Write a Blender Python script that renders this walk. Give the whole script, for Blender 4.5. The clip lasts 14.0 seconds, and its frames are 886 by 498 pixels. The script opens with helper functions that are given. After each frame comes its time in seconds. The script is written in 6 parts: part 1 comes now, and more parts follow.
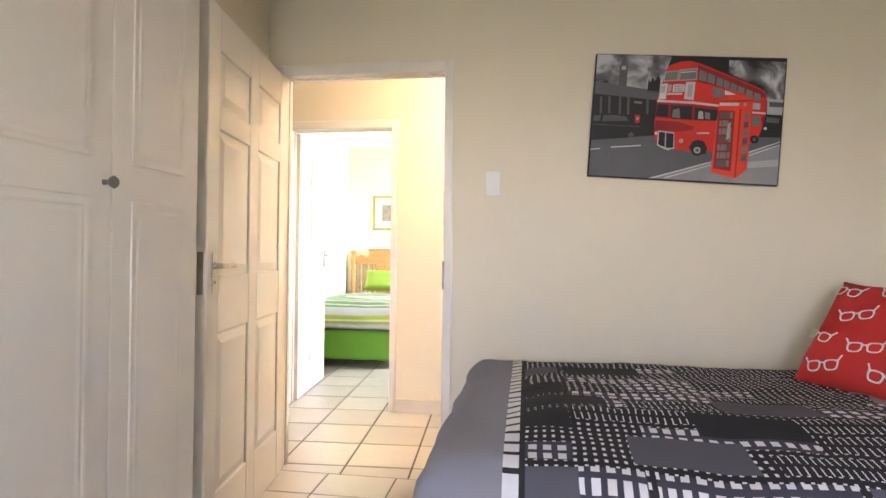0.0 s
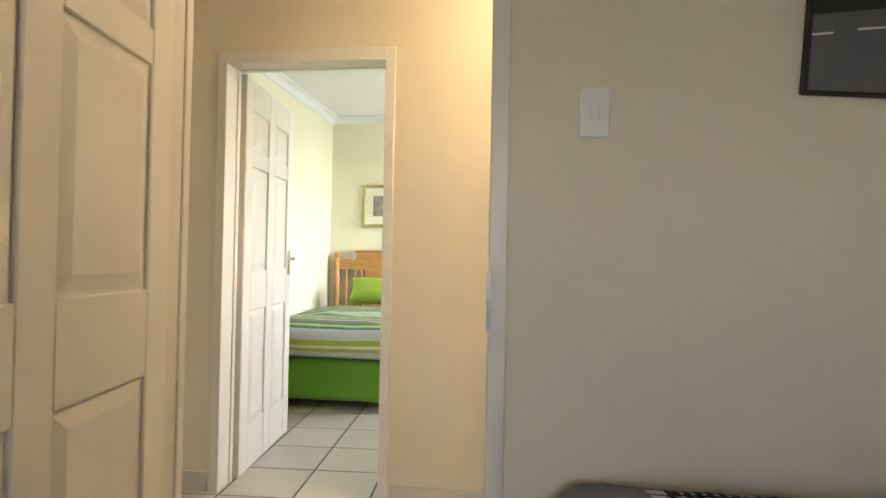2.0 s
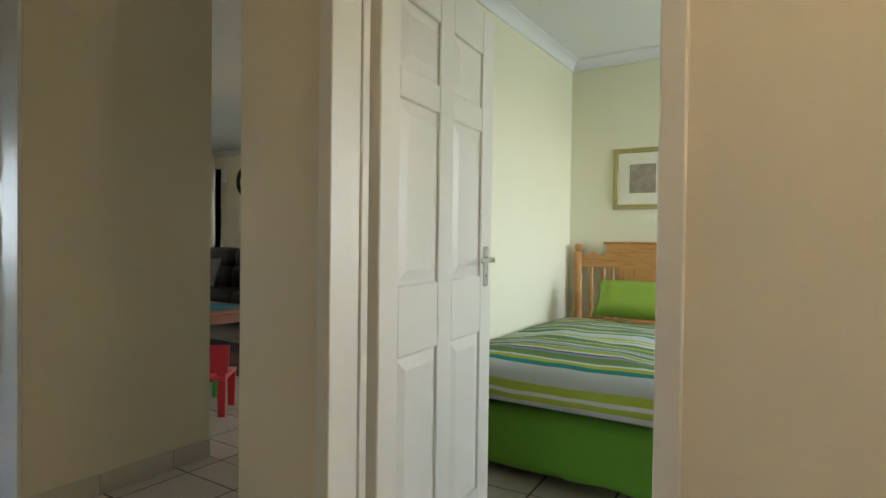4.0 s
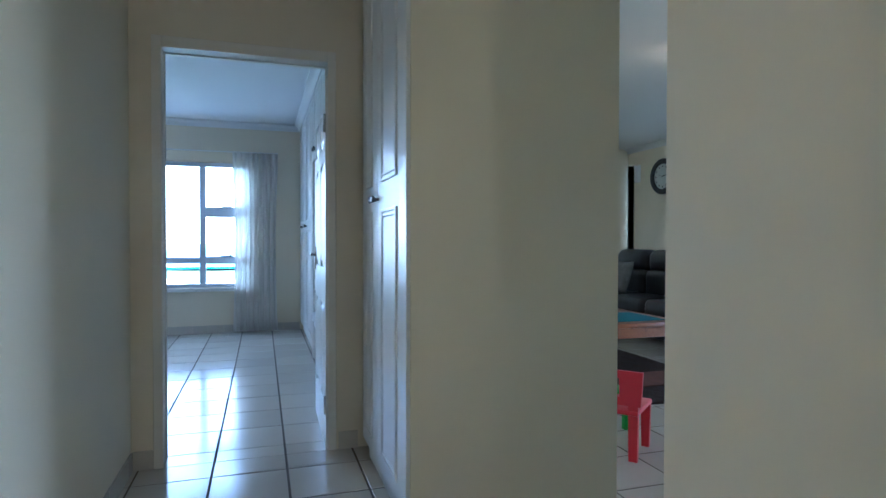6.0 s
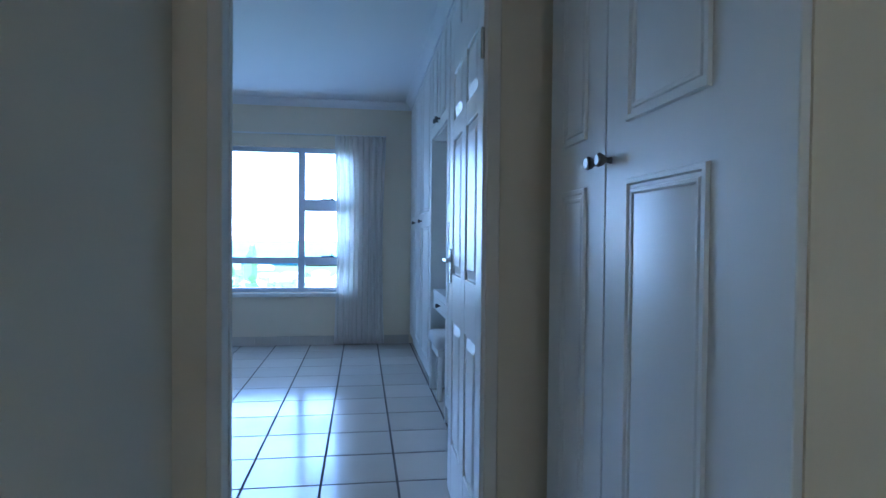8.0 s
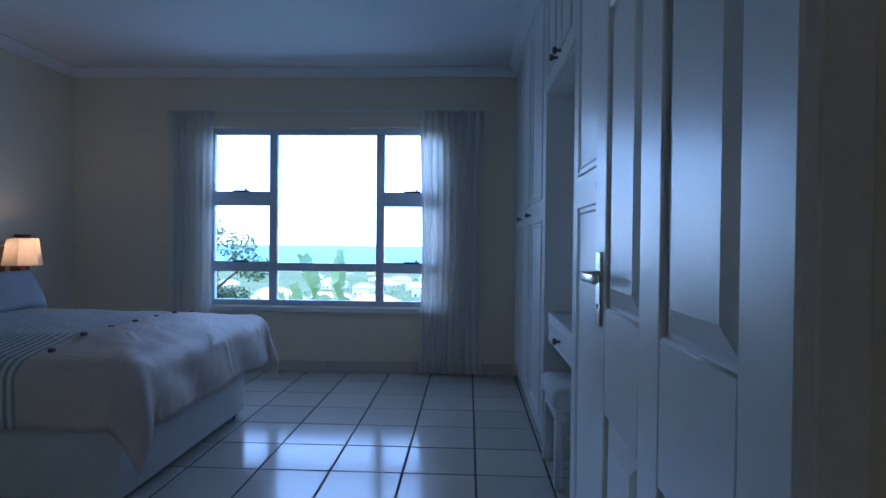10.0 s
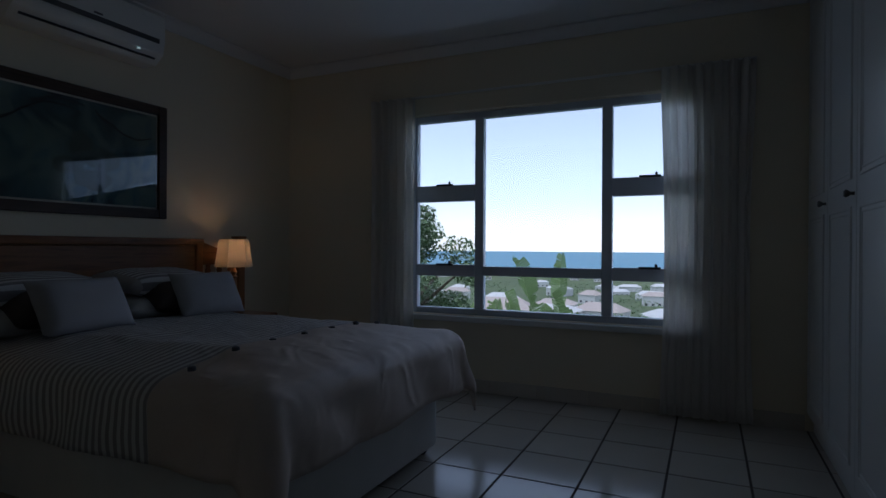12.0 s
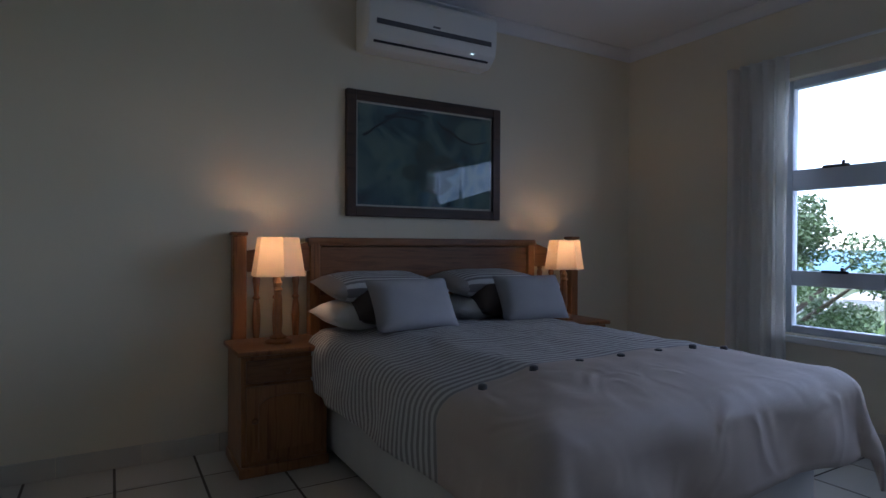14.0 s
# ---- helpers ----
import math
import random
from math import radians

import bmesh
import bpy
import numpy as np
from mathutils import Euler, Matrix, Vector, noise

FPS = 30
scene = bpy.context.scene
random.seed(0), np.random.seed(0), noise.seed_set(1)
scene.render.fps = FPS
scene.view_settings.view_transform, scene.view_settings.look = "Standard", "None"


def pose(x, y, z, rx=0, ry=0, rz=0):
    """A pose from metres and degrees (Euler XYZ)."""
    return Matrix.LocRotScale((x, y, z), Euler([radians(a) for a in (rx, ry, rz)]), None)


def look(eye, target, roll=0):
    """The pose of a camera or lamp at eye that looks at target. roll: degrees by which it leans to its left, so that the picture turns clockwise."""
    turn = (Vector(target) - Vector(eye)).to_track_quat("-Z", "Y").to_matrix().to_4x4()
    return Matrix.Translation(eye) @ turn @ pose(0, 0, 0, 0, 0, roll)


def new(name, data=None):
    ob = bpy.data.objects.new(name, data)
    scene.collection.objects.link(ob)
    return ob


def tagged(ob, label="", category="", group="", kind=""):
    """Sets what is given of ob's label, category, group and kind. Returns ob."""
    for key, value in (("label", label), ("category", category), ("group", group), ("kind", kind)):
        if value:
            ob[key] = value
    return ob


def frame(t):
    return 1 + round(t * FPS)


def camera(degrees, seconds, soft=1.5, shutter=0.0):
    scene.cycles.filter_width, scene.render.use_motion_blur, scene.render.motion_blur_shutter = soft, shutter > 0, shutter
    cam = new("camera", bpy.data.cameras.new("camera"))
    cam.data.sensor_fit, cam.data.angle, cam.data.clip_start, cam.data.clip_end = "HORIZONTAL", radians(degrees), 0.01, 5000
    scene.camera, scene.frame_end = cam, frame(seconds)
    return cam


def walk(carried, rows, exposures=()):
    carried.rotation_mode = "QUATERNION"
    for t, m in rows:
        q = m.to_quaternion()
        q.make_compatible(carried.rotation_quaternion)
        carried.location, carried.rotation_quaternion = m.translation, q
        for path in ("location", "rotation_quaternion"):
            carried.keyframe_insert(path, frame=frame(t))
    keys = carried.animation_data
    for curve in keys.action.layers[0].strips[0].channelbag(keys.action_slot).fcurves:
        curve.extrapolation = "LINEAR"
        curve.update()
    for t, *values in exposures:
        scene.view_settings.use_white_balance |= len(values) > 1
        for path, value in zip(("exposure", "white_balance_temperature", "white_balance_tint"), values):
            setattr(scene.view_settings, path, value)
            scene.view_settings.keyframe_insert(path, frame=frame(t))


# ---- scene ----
cam = camera(75.6, 14.0)
PATH = [
    (0, (0.271, -0.046, 1.136), (-0.016, 1.934, 1.15), 0.7),
    (0.5, (0.222, 0.274, 1.157), (-0.056, 2.254, 1.167), 0.7),
    (1, (0.141, 0.625, 1.147), (-0.13, 2.607, 1.155), 0.6),
    (1.5, (0.035, 0.988, 1.14), (-0.231, 2.97, 1.159), 0.9),
    (2, (-0.063, 1.389, 1.131), (-0.329, 3.371, 1.158), 1.1),
    (2.2, (-0.112, 1.545, 1.125), (-0.383, 3.527, 1.156), 1.1),
    (4.3, (-0.539, 3.043, 1.175), (-1.827, 4.572, 1.128), 0.5),
    (4.5, (-0.598, 3.126, 1.166), (-2.024, 4.528, 1.117), 0.4),
    (5, (-0.722, 3.301, 1.163), (-2.42, 4.358, 1.125), 0.4),
    (5.5, (-0.9, 3.38, 1.161), (-2.749, 4.142, 1.115), 0.1),
    (5.6, (-0.954, 3.389, 1.154), (-2.819, 4.11, 1.117), 0.5),
    (6, (-1.158, 3.413, 1.149), (-3.065, 4.017, 1.118), 0.1),
    (6.5, (-1.474, 3.444, 1.157), (-3.416, 3.922, 1.117), 0.4),
    (7, (-1.807, 3.444, 1.157), (-3.774, 3.806, 1.116), 0.8),
    (7.5, (-2.155, 3.367, 1.161), (-4.131, 3.67, 1.125), 1.0),
    (7.7, (-2.286, 3.349, 1.158), (-4.263, 3.645, 1.121), 0.8),
    (9.8, (-3.737, 3.486, 1.131), (-5.736, 3.46, 1.104), 0.5),
    (10, (-3.844, 3.484, 1.12), (-5.842, 3.395, 1.098), 0.6),
    (10.5, (-4.112, 3.462, 1.11), (-6.099, 3.233, 1.09), 0.5),
    (11, (-4.329, 3.429, 1.121), (-6.291, 3.038, 1.1), 0.5),
    (11.5, (-4.556, 3.39, 1.102), (-6.471, 2.811, 1.089), 0.4),
    (12, (-4.742, 3.345, 1.073), (-6.556, 2.504, 1.067), 0.3),
    (12.5, (-4.875, 3.252, 1.079), (-6.56, 2.175, 1.067), 0.2),
    (13, (-4.987, 3.197, 1.074), (-6.486, 1.873, 1.065), 0.1),
    (13.5, (-5.097, 3.206, 1.064), (-6.348, 1.645, 1.056), 0.1),
    (14, (-5.163, 3.202, 1.094), (-6.168, 1.472, 1.075), 0.3),
]
EXPOSURES = [(0, 4.3, 6000, 25), (1.0, 3.95, 6000, 21), (2.2, 3.05, 6300, 14), (4.3, 2.25, 5750, 8), (5.0, 2.45, 5100, 7), (5.5, 2.65, 4750, 7), (6.0, 2.8, 4400, 8), (7.0, 2.65, 4150, 9), (7.7, 2.45, 4100, 10),
             (9.8, 1.35, 4250, 15), (11.0, 0.0, 4450, 15), (12.0, -0.9, 5250, 15), (12.5, -0.65, 5550, 17), (13.0, 0.05, 5250, 19), (13.5, 0.45, 5150, 20), (14.0, 0.85, 5200, 20)]
walk(cam, [(t, look(eye, target, roll)) for t, eye, target, roll in PATH], EXPOSURES)

# ---- world and light ----
world = bpy.data.worlds.new("world")
scene.world = world
world.use_nodes = True
wn = world.node_tree.nodes
sky = wn.new("ShaderNodeTexSky")
sky.sky_type = "NISHITA"
sky.sun_disc = False
sky.sun_elevation = radians(70)
sky.sun_rotation = radians(100)
sky.dust_density = 0.1
sky.air_density = 1.1
wn["Background"].inputs["Strength"].default_value = 0.15
haze = wn.new("ShaderNodeHueSaturation")
haze.inputs["Saturation"].default_value, haze.inputs["Value"].default_value = 0.45, 2.1
world.node_tree.links.new(sky.outputs["Color"], haze.inputs["Color"])
world.node_tree.links.new(haze.outputs["Color"], wn["Background"].inputs["Color"])


def lamp(name, kind, m, energy, colour, size=0.1, size_y=None):
    data = bpy.data.lights.new(name, kind)
    data.energy, data.color = energy, colour
    if kind == "AREA":
        data.shape, data.size, data.size_y = "RECTANGLE", size, size_y or size
    elif kind == "SUN":
        data.angle = size
    else:
        data.shadow_soft_size = size
    ob = new(name, data)
    ob.matrix_world = m
    return ob


SUN_FROM = Vector((0.33, -0.13, 1.0)).normalized()
lamp("sun", "SUN", look(SUN_FROM * 30, (0, 0, 0)), 3.2, (1.0, 0.95, 0.87), radians(0.5))
DAY = (0.62, 0.80, 1.0)
lamp("bedroom_window_light", "AREA", look((-8.95, 2.25, 1.33), (-6.0, 2.15, 0.1)), 5.6, DAY, 2.0, 1.4)
lamp("green_bedroom_window_light", "AREA", look((1.34, 6.45, 1.5), (-1.5, 6.8, 1.0)), 3.6, (0.95, 0.98, 1.0), 1.1, 1.2).data.spread = radians(125)
# added fill lamp behind the view; no window is known at this spot
lamp("first_bedroom_fill_light", "AREA", look((0.05, -2.2, 1.5), (0.0, 1, 1.45)), 0.95, (1.0, 0.90, 0.84), 0.78, 0.85)
# living room fill, added; it sits in an unseen, invented opening
lamp("living_fill_light", "AREA", look((-2.05, 8.2, 1.4), (-4, 7.6, 1.0)), 0.35, DAY, 0.55, 0.55)
# brightens the far room from out of view; lamp and opening are added
lamp("far_room_fill_light", "AREA", look((-4.0, 11.4, 1.5), (-7, 12, 1.3)), 10, (0.8, 0.9, 1.0), 1.5, 1.3)
lamp("corridor_bulb", "POINT", pose(0.30, 3.45, 2.44), 3.3, (1.0, 0.76, 0.46), 0.06)
lamp("living_bulb", "POINT", pose(-4.56, 6.52, 2.40), 0.7, (1.0, 0.66, 0.34), 0.05)
lamp("sconce_bulb", "POINT", pose(-11.0, 12.22, 2.36), 1.0, (1.0, 0.8, 0.5), 0.04)
for lamp_x in (-5.89, -7.79):
    lamp("bedside_bulb", "POINT", pose(lamp_x, 0.30, 1.068), 0.8, (1.0, 0.62, 0.31), 0.015)


# ---- materials ----
def material(name, colour, rough=0.6, metal=0.0, var=0.08, scale=6.0, fine=120.0, bump=0.05, spec=0.5, dist=0.002):
    """A surface with broad and fine variation of colour, roughness and relief."""
    m = bpy.data.materials.new(name)
    m.use_nodes = True
    nt = m.node_tree
    n, l = nt.nodes, nt.links
    b = n["Principled BSDF"]
    b.inputs["Roughness"].default_value = rough
    b.inputs["Metallic"].default_value = metal
    b.inputs["Specular IOR Level"].default_value = spec
    co = n.new("ShaderNodeTexCoord")
    big, small = n.new("ShaderNodeTexNoise"), n.new("ShaderNodeTexNoise")
    big.inputs["Scale"].default_value, small.inputs["Scale"].default_value = scale, fine
    big.inputs["Detail"].default_value, small.inputs["Detail"].default_value = 4, 3
    for t in (big, small):
        l.new(co.outputs["Object"], t.inputs["Vector"])
    ramp = n.new("ShaderNodeMix")
    ramp.data_type = "RGBA"
    ramp.inputs[6].default_value = (*[c * (1 - var) for c in colour], 1)
    ramp.inputs[7].default_value = (*[min(1, c * (1 + var)) for c in colour], 1)
    l.new(big.outputs["Fac"], ramp.inputs[0])
    l.new(ramp.outputs[2], b.inputs["Base Color"])
    rr = n.new("ShaderNodeMapRange")
    rr.inputs["To Min"].default_value, rr.inputs["To Max"].default_value = max(0.02, rough - 0.08), min(1, rough + 0.08)
    l.new(small.outputs["Fac"], rr.inputs["Value"])
    l.new(rr.outputs["Result"], b.inputs["Roughness"])
    if bump:
        bp = n.new("ShaderNodeBump")
        bp.inputs["Strength"].default_value, bp.inputs["Distance"].default_value = bump, dist
        l.new(small.outputs["Fac"], bp.inputs["Height"])
        l.new(bp.outputs["Normal"], b.inputs["Normal"])
    return m


def nodes_of(m):
    return m.node_tree.nodes, m.node_tree.links, m.node_tree.nodes["Principled BSDF"]


def ramp_node(n, stops, constant=False):
    r = n.new("ShaderNodeValToRGB")
    r.color_ramp.interpolation = "CONSTANT" if constant else "LINEAR"
    e = r.color_ramp.elements
    while len(e) < len(stops):
        e.new(0.5)
    for el, (p, c) in zip(e, stops):
        el.position, el.color = p, (*c, 1)
    return r


def object_axis(n, l, axis):
    co, sep = n.new("ShaderNodeTexCoord"), n.new("ShaderNodeSeparateXYZ")
    l.new(co.outputs["Object"], sep.inputs[0])
    return sep.outputs[axis]


def wood(name, dark, light, rough=0.35, along="Z", scale=9.0):
    m = material(name, light, rough, bump=0.06)
    n, l, b = nodes_of(m)
    co, mp, nz = n.new("ShaderNodeTexCoord"), n.new("ShaderNodeMapping"), n.new("ShaderNodeTexNoise")
    sc = {"X": (0.08, 1, 1), "Y": (1, 0.08, 1), "Z": (1, 1, 0.08)}[along]
    mp.inputs["Scale"].default_value = [v * scale * 3 for v in sc]
    nz.inputs["Scale"].default_value, nz.inputs["Detail"].default_value, nz.inputs["Distortion"].default_value = 1.6, 6, 0.6
    l.new(co.outputs["Object"], mp.inputs[0])
    l.new(mp.outputs[0], nz.inputs["Vector"])
    r = ramp_node(n, [(0.3, dark), (0.5, light), (0.62, [c * 0.8 for c in light]), (0.75, light)])
    l.new(nz.outputs["Fac"], r.inputs[0])
    l.new(r.outputs[0], b.inputs["Base Color"])
    return m


def glow(name, colour, strength):
    m = bpy.data.materials.new(name)
    m.use_nodes = True
    b = m.node_tree.nodes["Principled BSDF"]
    b.inputs["Base Color"].default_value = (*colour, 1)
    b.inputs["Emission Color"].default_value = (*colour, 1)
    b.inputs["Emission Strength"].default_value = strength
    return m


def thin_cloth(name, colour, through_amount):
    m = material(name, colour, 0.9, var=0.04, fine=700, bump=0.1)
    n, l, b = nodes_of(m)
    tr, mix = n.new("ShaderNodeBsdfTranslucent"), n.new("ShaderNodeMixShader")
    tr.inputs["Color"].default_value = (*colour, 1)
    mix.inputs[0].default_value = through_amount
    l.new(b.outputs[0], mix.inputs[1])
    l.new(tr.outputs[0], mix.inputs[2])
    l.new(mix.outputs[0], n["Material Output"].inputs["Surface"])
    return m


PAINT = material("cream_wall_paint", (0.76, 0.685, 0.53), 0.62, var=0.03, scale=1.3, fine=90, bump=0.12)
YELLOW = material("pale_yellow_wall_paint", (0.80, 0.77, 0.58), 0.62, var=0.03, scale=1.3, fine=90, bump=0.12)
CEIL = material("white_ceiling_paint", (0.78, 0.78, 0.78), 0.8, var=0.02, scale=1.0, fine=60, bump=0.1)
GLOSS = material("white_enamel", (0.80, 0.79, 0.76), 0.37, var=0.02, scale=3, fine=4, bump=0)
IVORY = material("ivory_enamel", (0.78, 0.74, 0.66), 0.38, var=0.03, scale=3, fine=5, bump=0)
GROUT = material("brown_grout", (0.10, 0.08, 0.07), 0.9, var=0.2, scale=8, fine=200, bump=0.3)
METAL = material("satin_steel", (0.62, 0.61, 0.59), 0.25, metal=1.0, var=0.03, bump=0.02)
# darker copy of the steel; the knobs' backlit shade is put into its colour
SHADED_STEEL = material("shade_darkened_steel", (0.20, 0.19, 0.18), 0.38, metal=1.0, var=0.06, bump=0.02)
ALU = material("white_window_aluminium", (0.62, 0.66, 0.74), 0.4, var=0.02, bump=0.02)
DARK = material("black_handle", (0.02, 0.02, 0.025), 0.4)
PINE = wood("orange_pine", (0.36, 0.15, 0.04), (0.56, 0.28, 0.08))
PINE_X = wood("orange_pine_rail", (0.36, 0.15, 0.04), (0.56, 0.28, 0.08), along="X")
OAK = wood("brown_stained_wood", (0.14, 0.06, 0.025), (0.26, 0.12, 0.05), along="X")
OAK_Z = wood("brown_stained_upright", (0.20, 0.08, 0.03), (0.36, 0.16, 0.06), along="Z")
LEATHER = material("black_leather", (0.012, 0.012, 0.014), 0.36, var=0.3, fine=160, bump=0.25)
WHITE_CLOTH = material("white_cotton", (0.72, 0.71, 0.70), 0.95, var=0.04, fine=500, bump=0.25)
CURTAIN = thin_cloth("white_voile", (0.92, 0.89, 0.84), 0.42)
cn, cl, cb = nodes_of(CURTAIN)
sheer, veil = cn.new("ShaderNodeBsdfTransparent"), cn.new("ShaderNodeMixShader")
veil.inputs[0].default_value = 0.16
cl.new(cn["Material Output"].inputs["Surface"].links[0].from_socket, veil.inputs[1])
cl.new(sheer.outputs[0], veil.inputs[2])
cl.new(veil.outputs[0], cn["Material Output"].inputs["Surface"])
SHADE = thin_cloth("cream_lampshade", (0.86, 0.76, 0.62), 0.55)

TILE = material("glazed_cream_tile", (0.62, 0.57, 0.49), 0.15, var=0.05, scale=5, fine=60, bump=0.04)
tn, tl, tb = nodes_of(TILE)
info, hue = tn.new("ShaderNodeObjectInfo"), tn.new("ShaderNodeHueSaturation")
vr = tn.new("ShaderNodeMapRange")
vr.inputs["To Min"].default_value, vr.inputs["To Max"].default_value = 0.92, 1.08
tl.new(info.outputs["Random"], vr.inputs["Value"])
tl.new(vr.outputs["Result"], hue.inputs["Value"])
tl.new(tb.inputs["Base Color"].links[0].from_socket, hue.inputs["Color"])
tl.new(hue.outputs[0], tb.inputs["Base Color"])

GLASS = bpy.data.materials.new("clear_glass")
GLASS.use_nodes = True
gn, gl = GLASS.node_tree.nodes, GLASS.node_tree.links
gt, gg, gm, gf = gn.new("ShaderNodeBsdfTransparent"), gn.new("ShaderNodeBsdfGlossy"), gn.new("ShaderNodeMixShader"), gn.new("ShaderNodeFresnel")
gg.inputs["Roughness"].default_value = 0.02
gl.new(gf.outputs[0], gm.inputs[0])
gl.new(gt.outputs[0], gm.inputs[1])
gl.new(gg.outputs[0], gm.inputs[2])
gl.new(gm.outputs[0], gn["Material Output"].inputs["Surface"])

MIRROR = material("mirror_glass", (0.80, 0.84, 0.82), 0.03, metal=1.0, var=0.01, bump=0)


# ---- mesh helpers ----
def slab(bm, x0, x1, y0, y1, z0, z1, bevel=0.0, seg=1):
    """A box between two corners, joined into bm, with its edges eased."""
    r = bmesh.ops.create_cube(bm, size=1.0)
    vs = r["verts"]
    bmesh.ops.scale(bm, vec=(x1 - x0, y1 - y0, z1 - z0), verts=vs)
    bmesh.ops.translate(bm, vec=((x0 + x1) / 2, (y0 + y1) / 2, (z0 + z1) / 2), verts=vs)
    if bevel:
        es = list({e for v in vs for e in v.link_edges})
        bmesh.ops.bevel(bm, geom=es, offset=bevel, segments=seg, affect="EDGES", profile=0.5)
    return bm


def boxed(*a, **k):
    return slab(bmesh.new(), *a, **k)


def turned(bm, profile, x=0.0, y=0.0, z=0.0, n=16, axis="Z"):
    """A turned body from (radius, height) pairs, about an upright axis or one along Y or X."""
    rings = []
    for r, h in profile:
        ring = []
        for i in range(n):
            a = 2 * math.pi * i / n
            p = (r * math.cos(a), r * math.sin(a), h)
            p = {"Z": p, "Y": (p[0], p[2], p[1]), "X": (p[2], p[0], p[1])}[axis]
            ring.append(bm.verts.new((x + p[0], y + p[1], z + p[2])))
        rings.append(ring)
    for a, b in zip(rings, rings[1:]):
        for i in range(n):
            bm.faces.new((a[i], a[(i + 1) % n], b[(i + 1) % n], b[i]))
    bm.faces.new(rings[0])
    bm.faces.new(rings[-1])
    bmesh.ops.recalc_face_normals(bm, faces=bm.faces)
    return bm


def mesh_of(name, bm, mat, smooth=False):
    bmesh.ops.recalc_face_normals(bm, faces=bm.faces)
    me = bpy.data.meshes.new(name)
    bm.to_mesh(me)
    bm.free()
    for m in mat if isinstance(mat, (list, tuple)) else [mat]:
        me.materials.append(m)
    if smooth:
        me.polygons.foreach_set("use_smooth", [True] * len(me.polygons))
        if smooth != "all":
            me.set_sharp_from_angle(angle=radians(40))
    return me


def part(name, bm, mat, parent, label="", smooth=True):
    ob = new(name, mesh_of(name, bm, mat, smooth))
    ob.parent = parent
    if label:
        tagged(ob, label)
    return ob


def thing(name, label, category, x=0, y=0, z=0, rz=0, group="", kind=""):
    ob = new(name)
    ob.empty_display_size = 0.1
    ob.matrix_basis = pose(x, y, z, 0, 0, rz)
    return tagged(ob, label, category, group, kind)


def solid(name, bm, mat, label, category, kind="", smooth=True, group=""):
    return tagged(new(name, mesh_of(name, bm, mat, smooth)), label, category, group, kind)


def prism(bm, pts, y0, y1):
    """A flat outline of (x, z) pairs, given thickness along y."""
    a = [bm.verts.new((x, y0, z)) for x, z in pts]
    b = [bm.verts.new((x, y1, z)) for x, z in pts]
    bm.faces.new(a)
    bm.faces.new(b[::-1])
    for i in range(len(pts)):
        j = (i + 1) % len(pts)
        bm.faces.new((a[i], a[j], b[j], b[i]))
    return bm


def cushion(bm, w, h, t, m, n=14, pinch=0.10):
    """A stuffed cushion with pulled-out corners, its width and height in the plane of x and z, placed by m."""
    for side in (1, -1):
        g = []
        for i in range(n + 1):
            row = []
            for j in range(n + 1):
                u, v = 2 * i / n - 1, 2 * j / n - 1
                e = max(0.0, (1 - u ** 4) * (1 - v ** 4)) ** 0.55
                px = u * w / 2 * (1 - pinch * (1 - v * v) * u * u)
                pz = v * h / 2 * (1 - pinch * (1 - u * u) * v * v)
                wob = 0.06 * noise.noise((u * 2.3, v * 2.3, w * 7))
                row.append(bm.verts.new(m @ Vector((px, side * t / 2 * e * (1 + wob), pz))))
            g.append(row)
        for i in range(n):
            for j in range(n):
                bm.faces.new((g[i][j], g[i + 1][j], g[i + 1][j + 1], g[i][j + 1]))
    bmesh.ops.remove_doubles(bm, verts=bm.verts, dist=0.0005)
    return bm


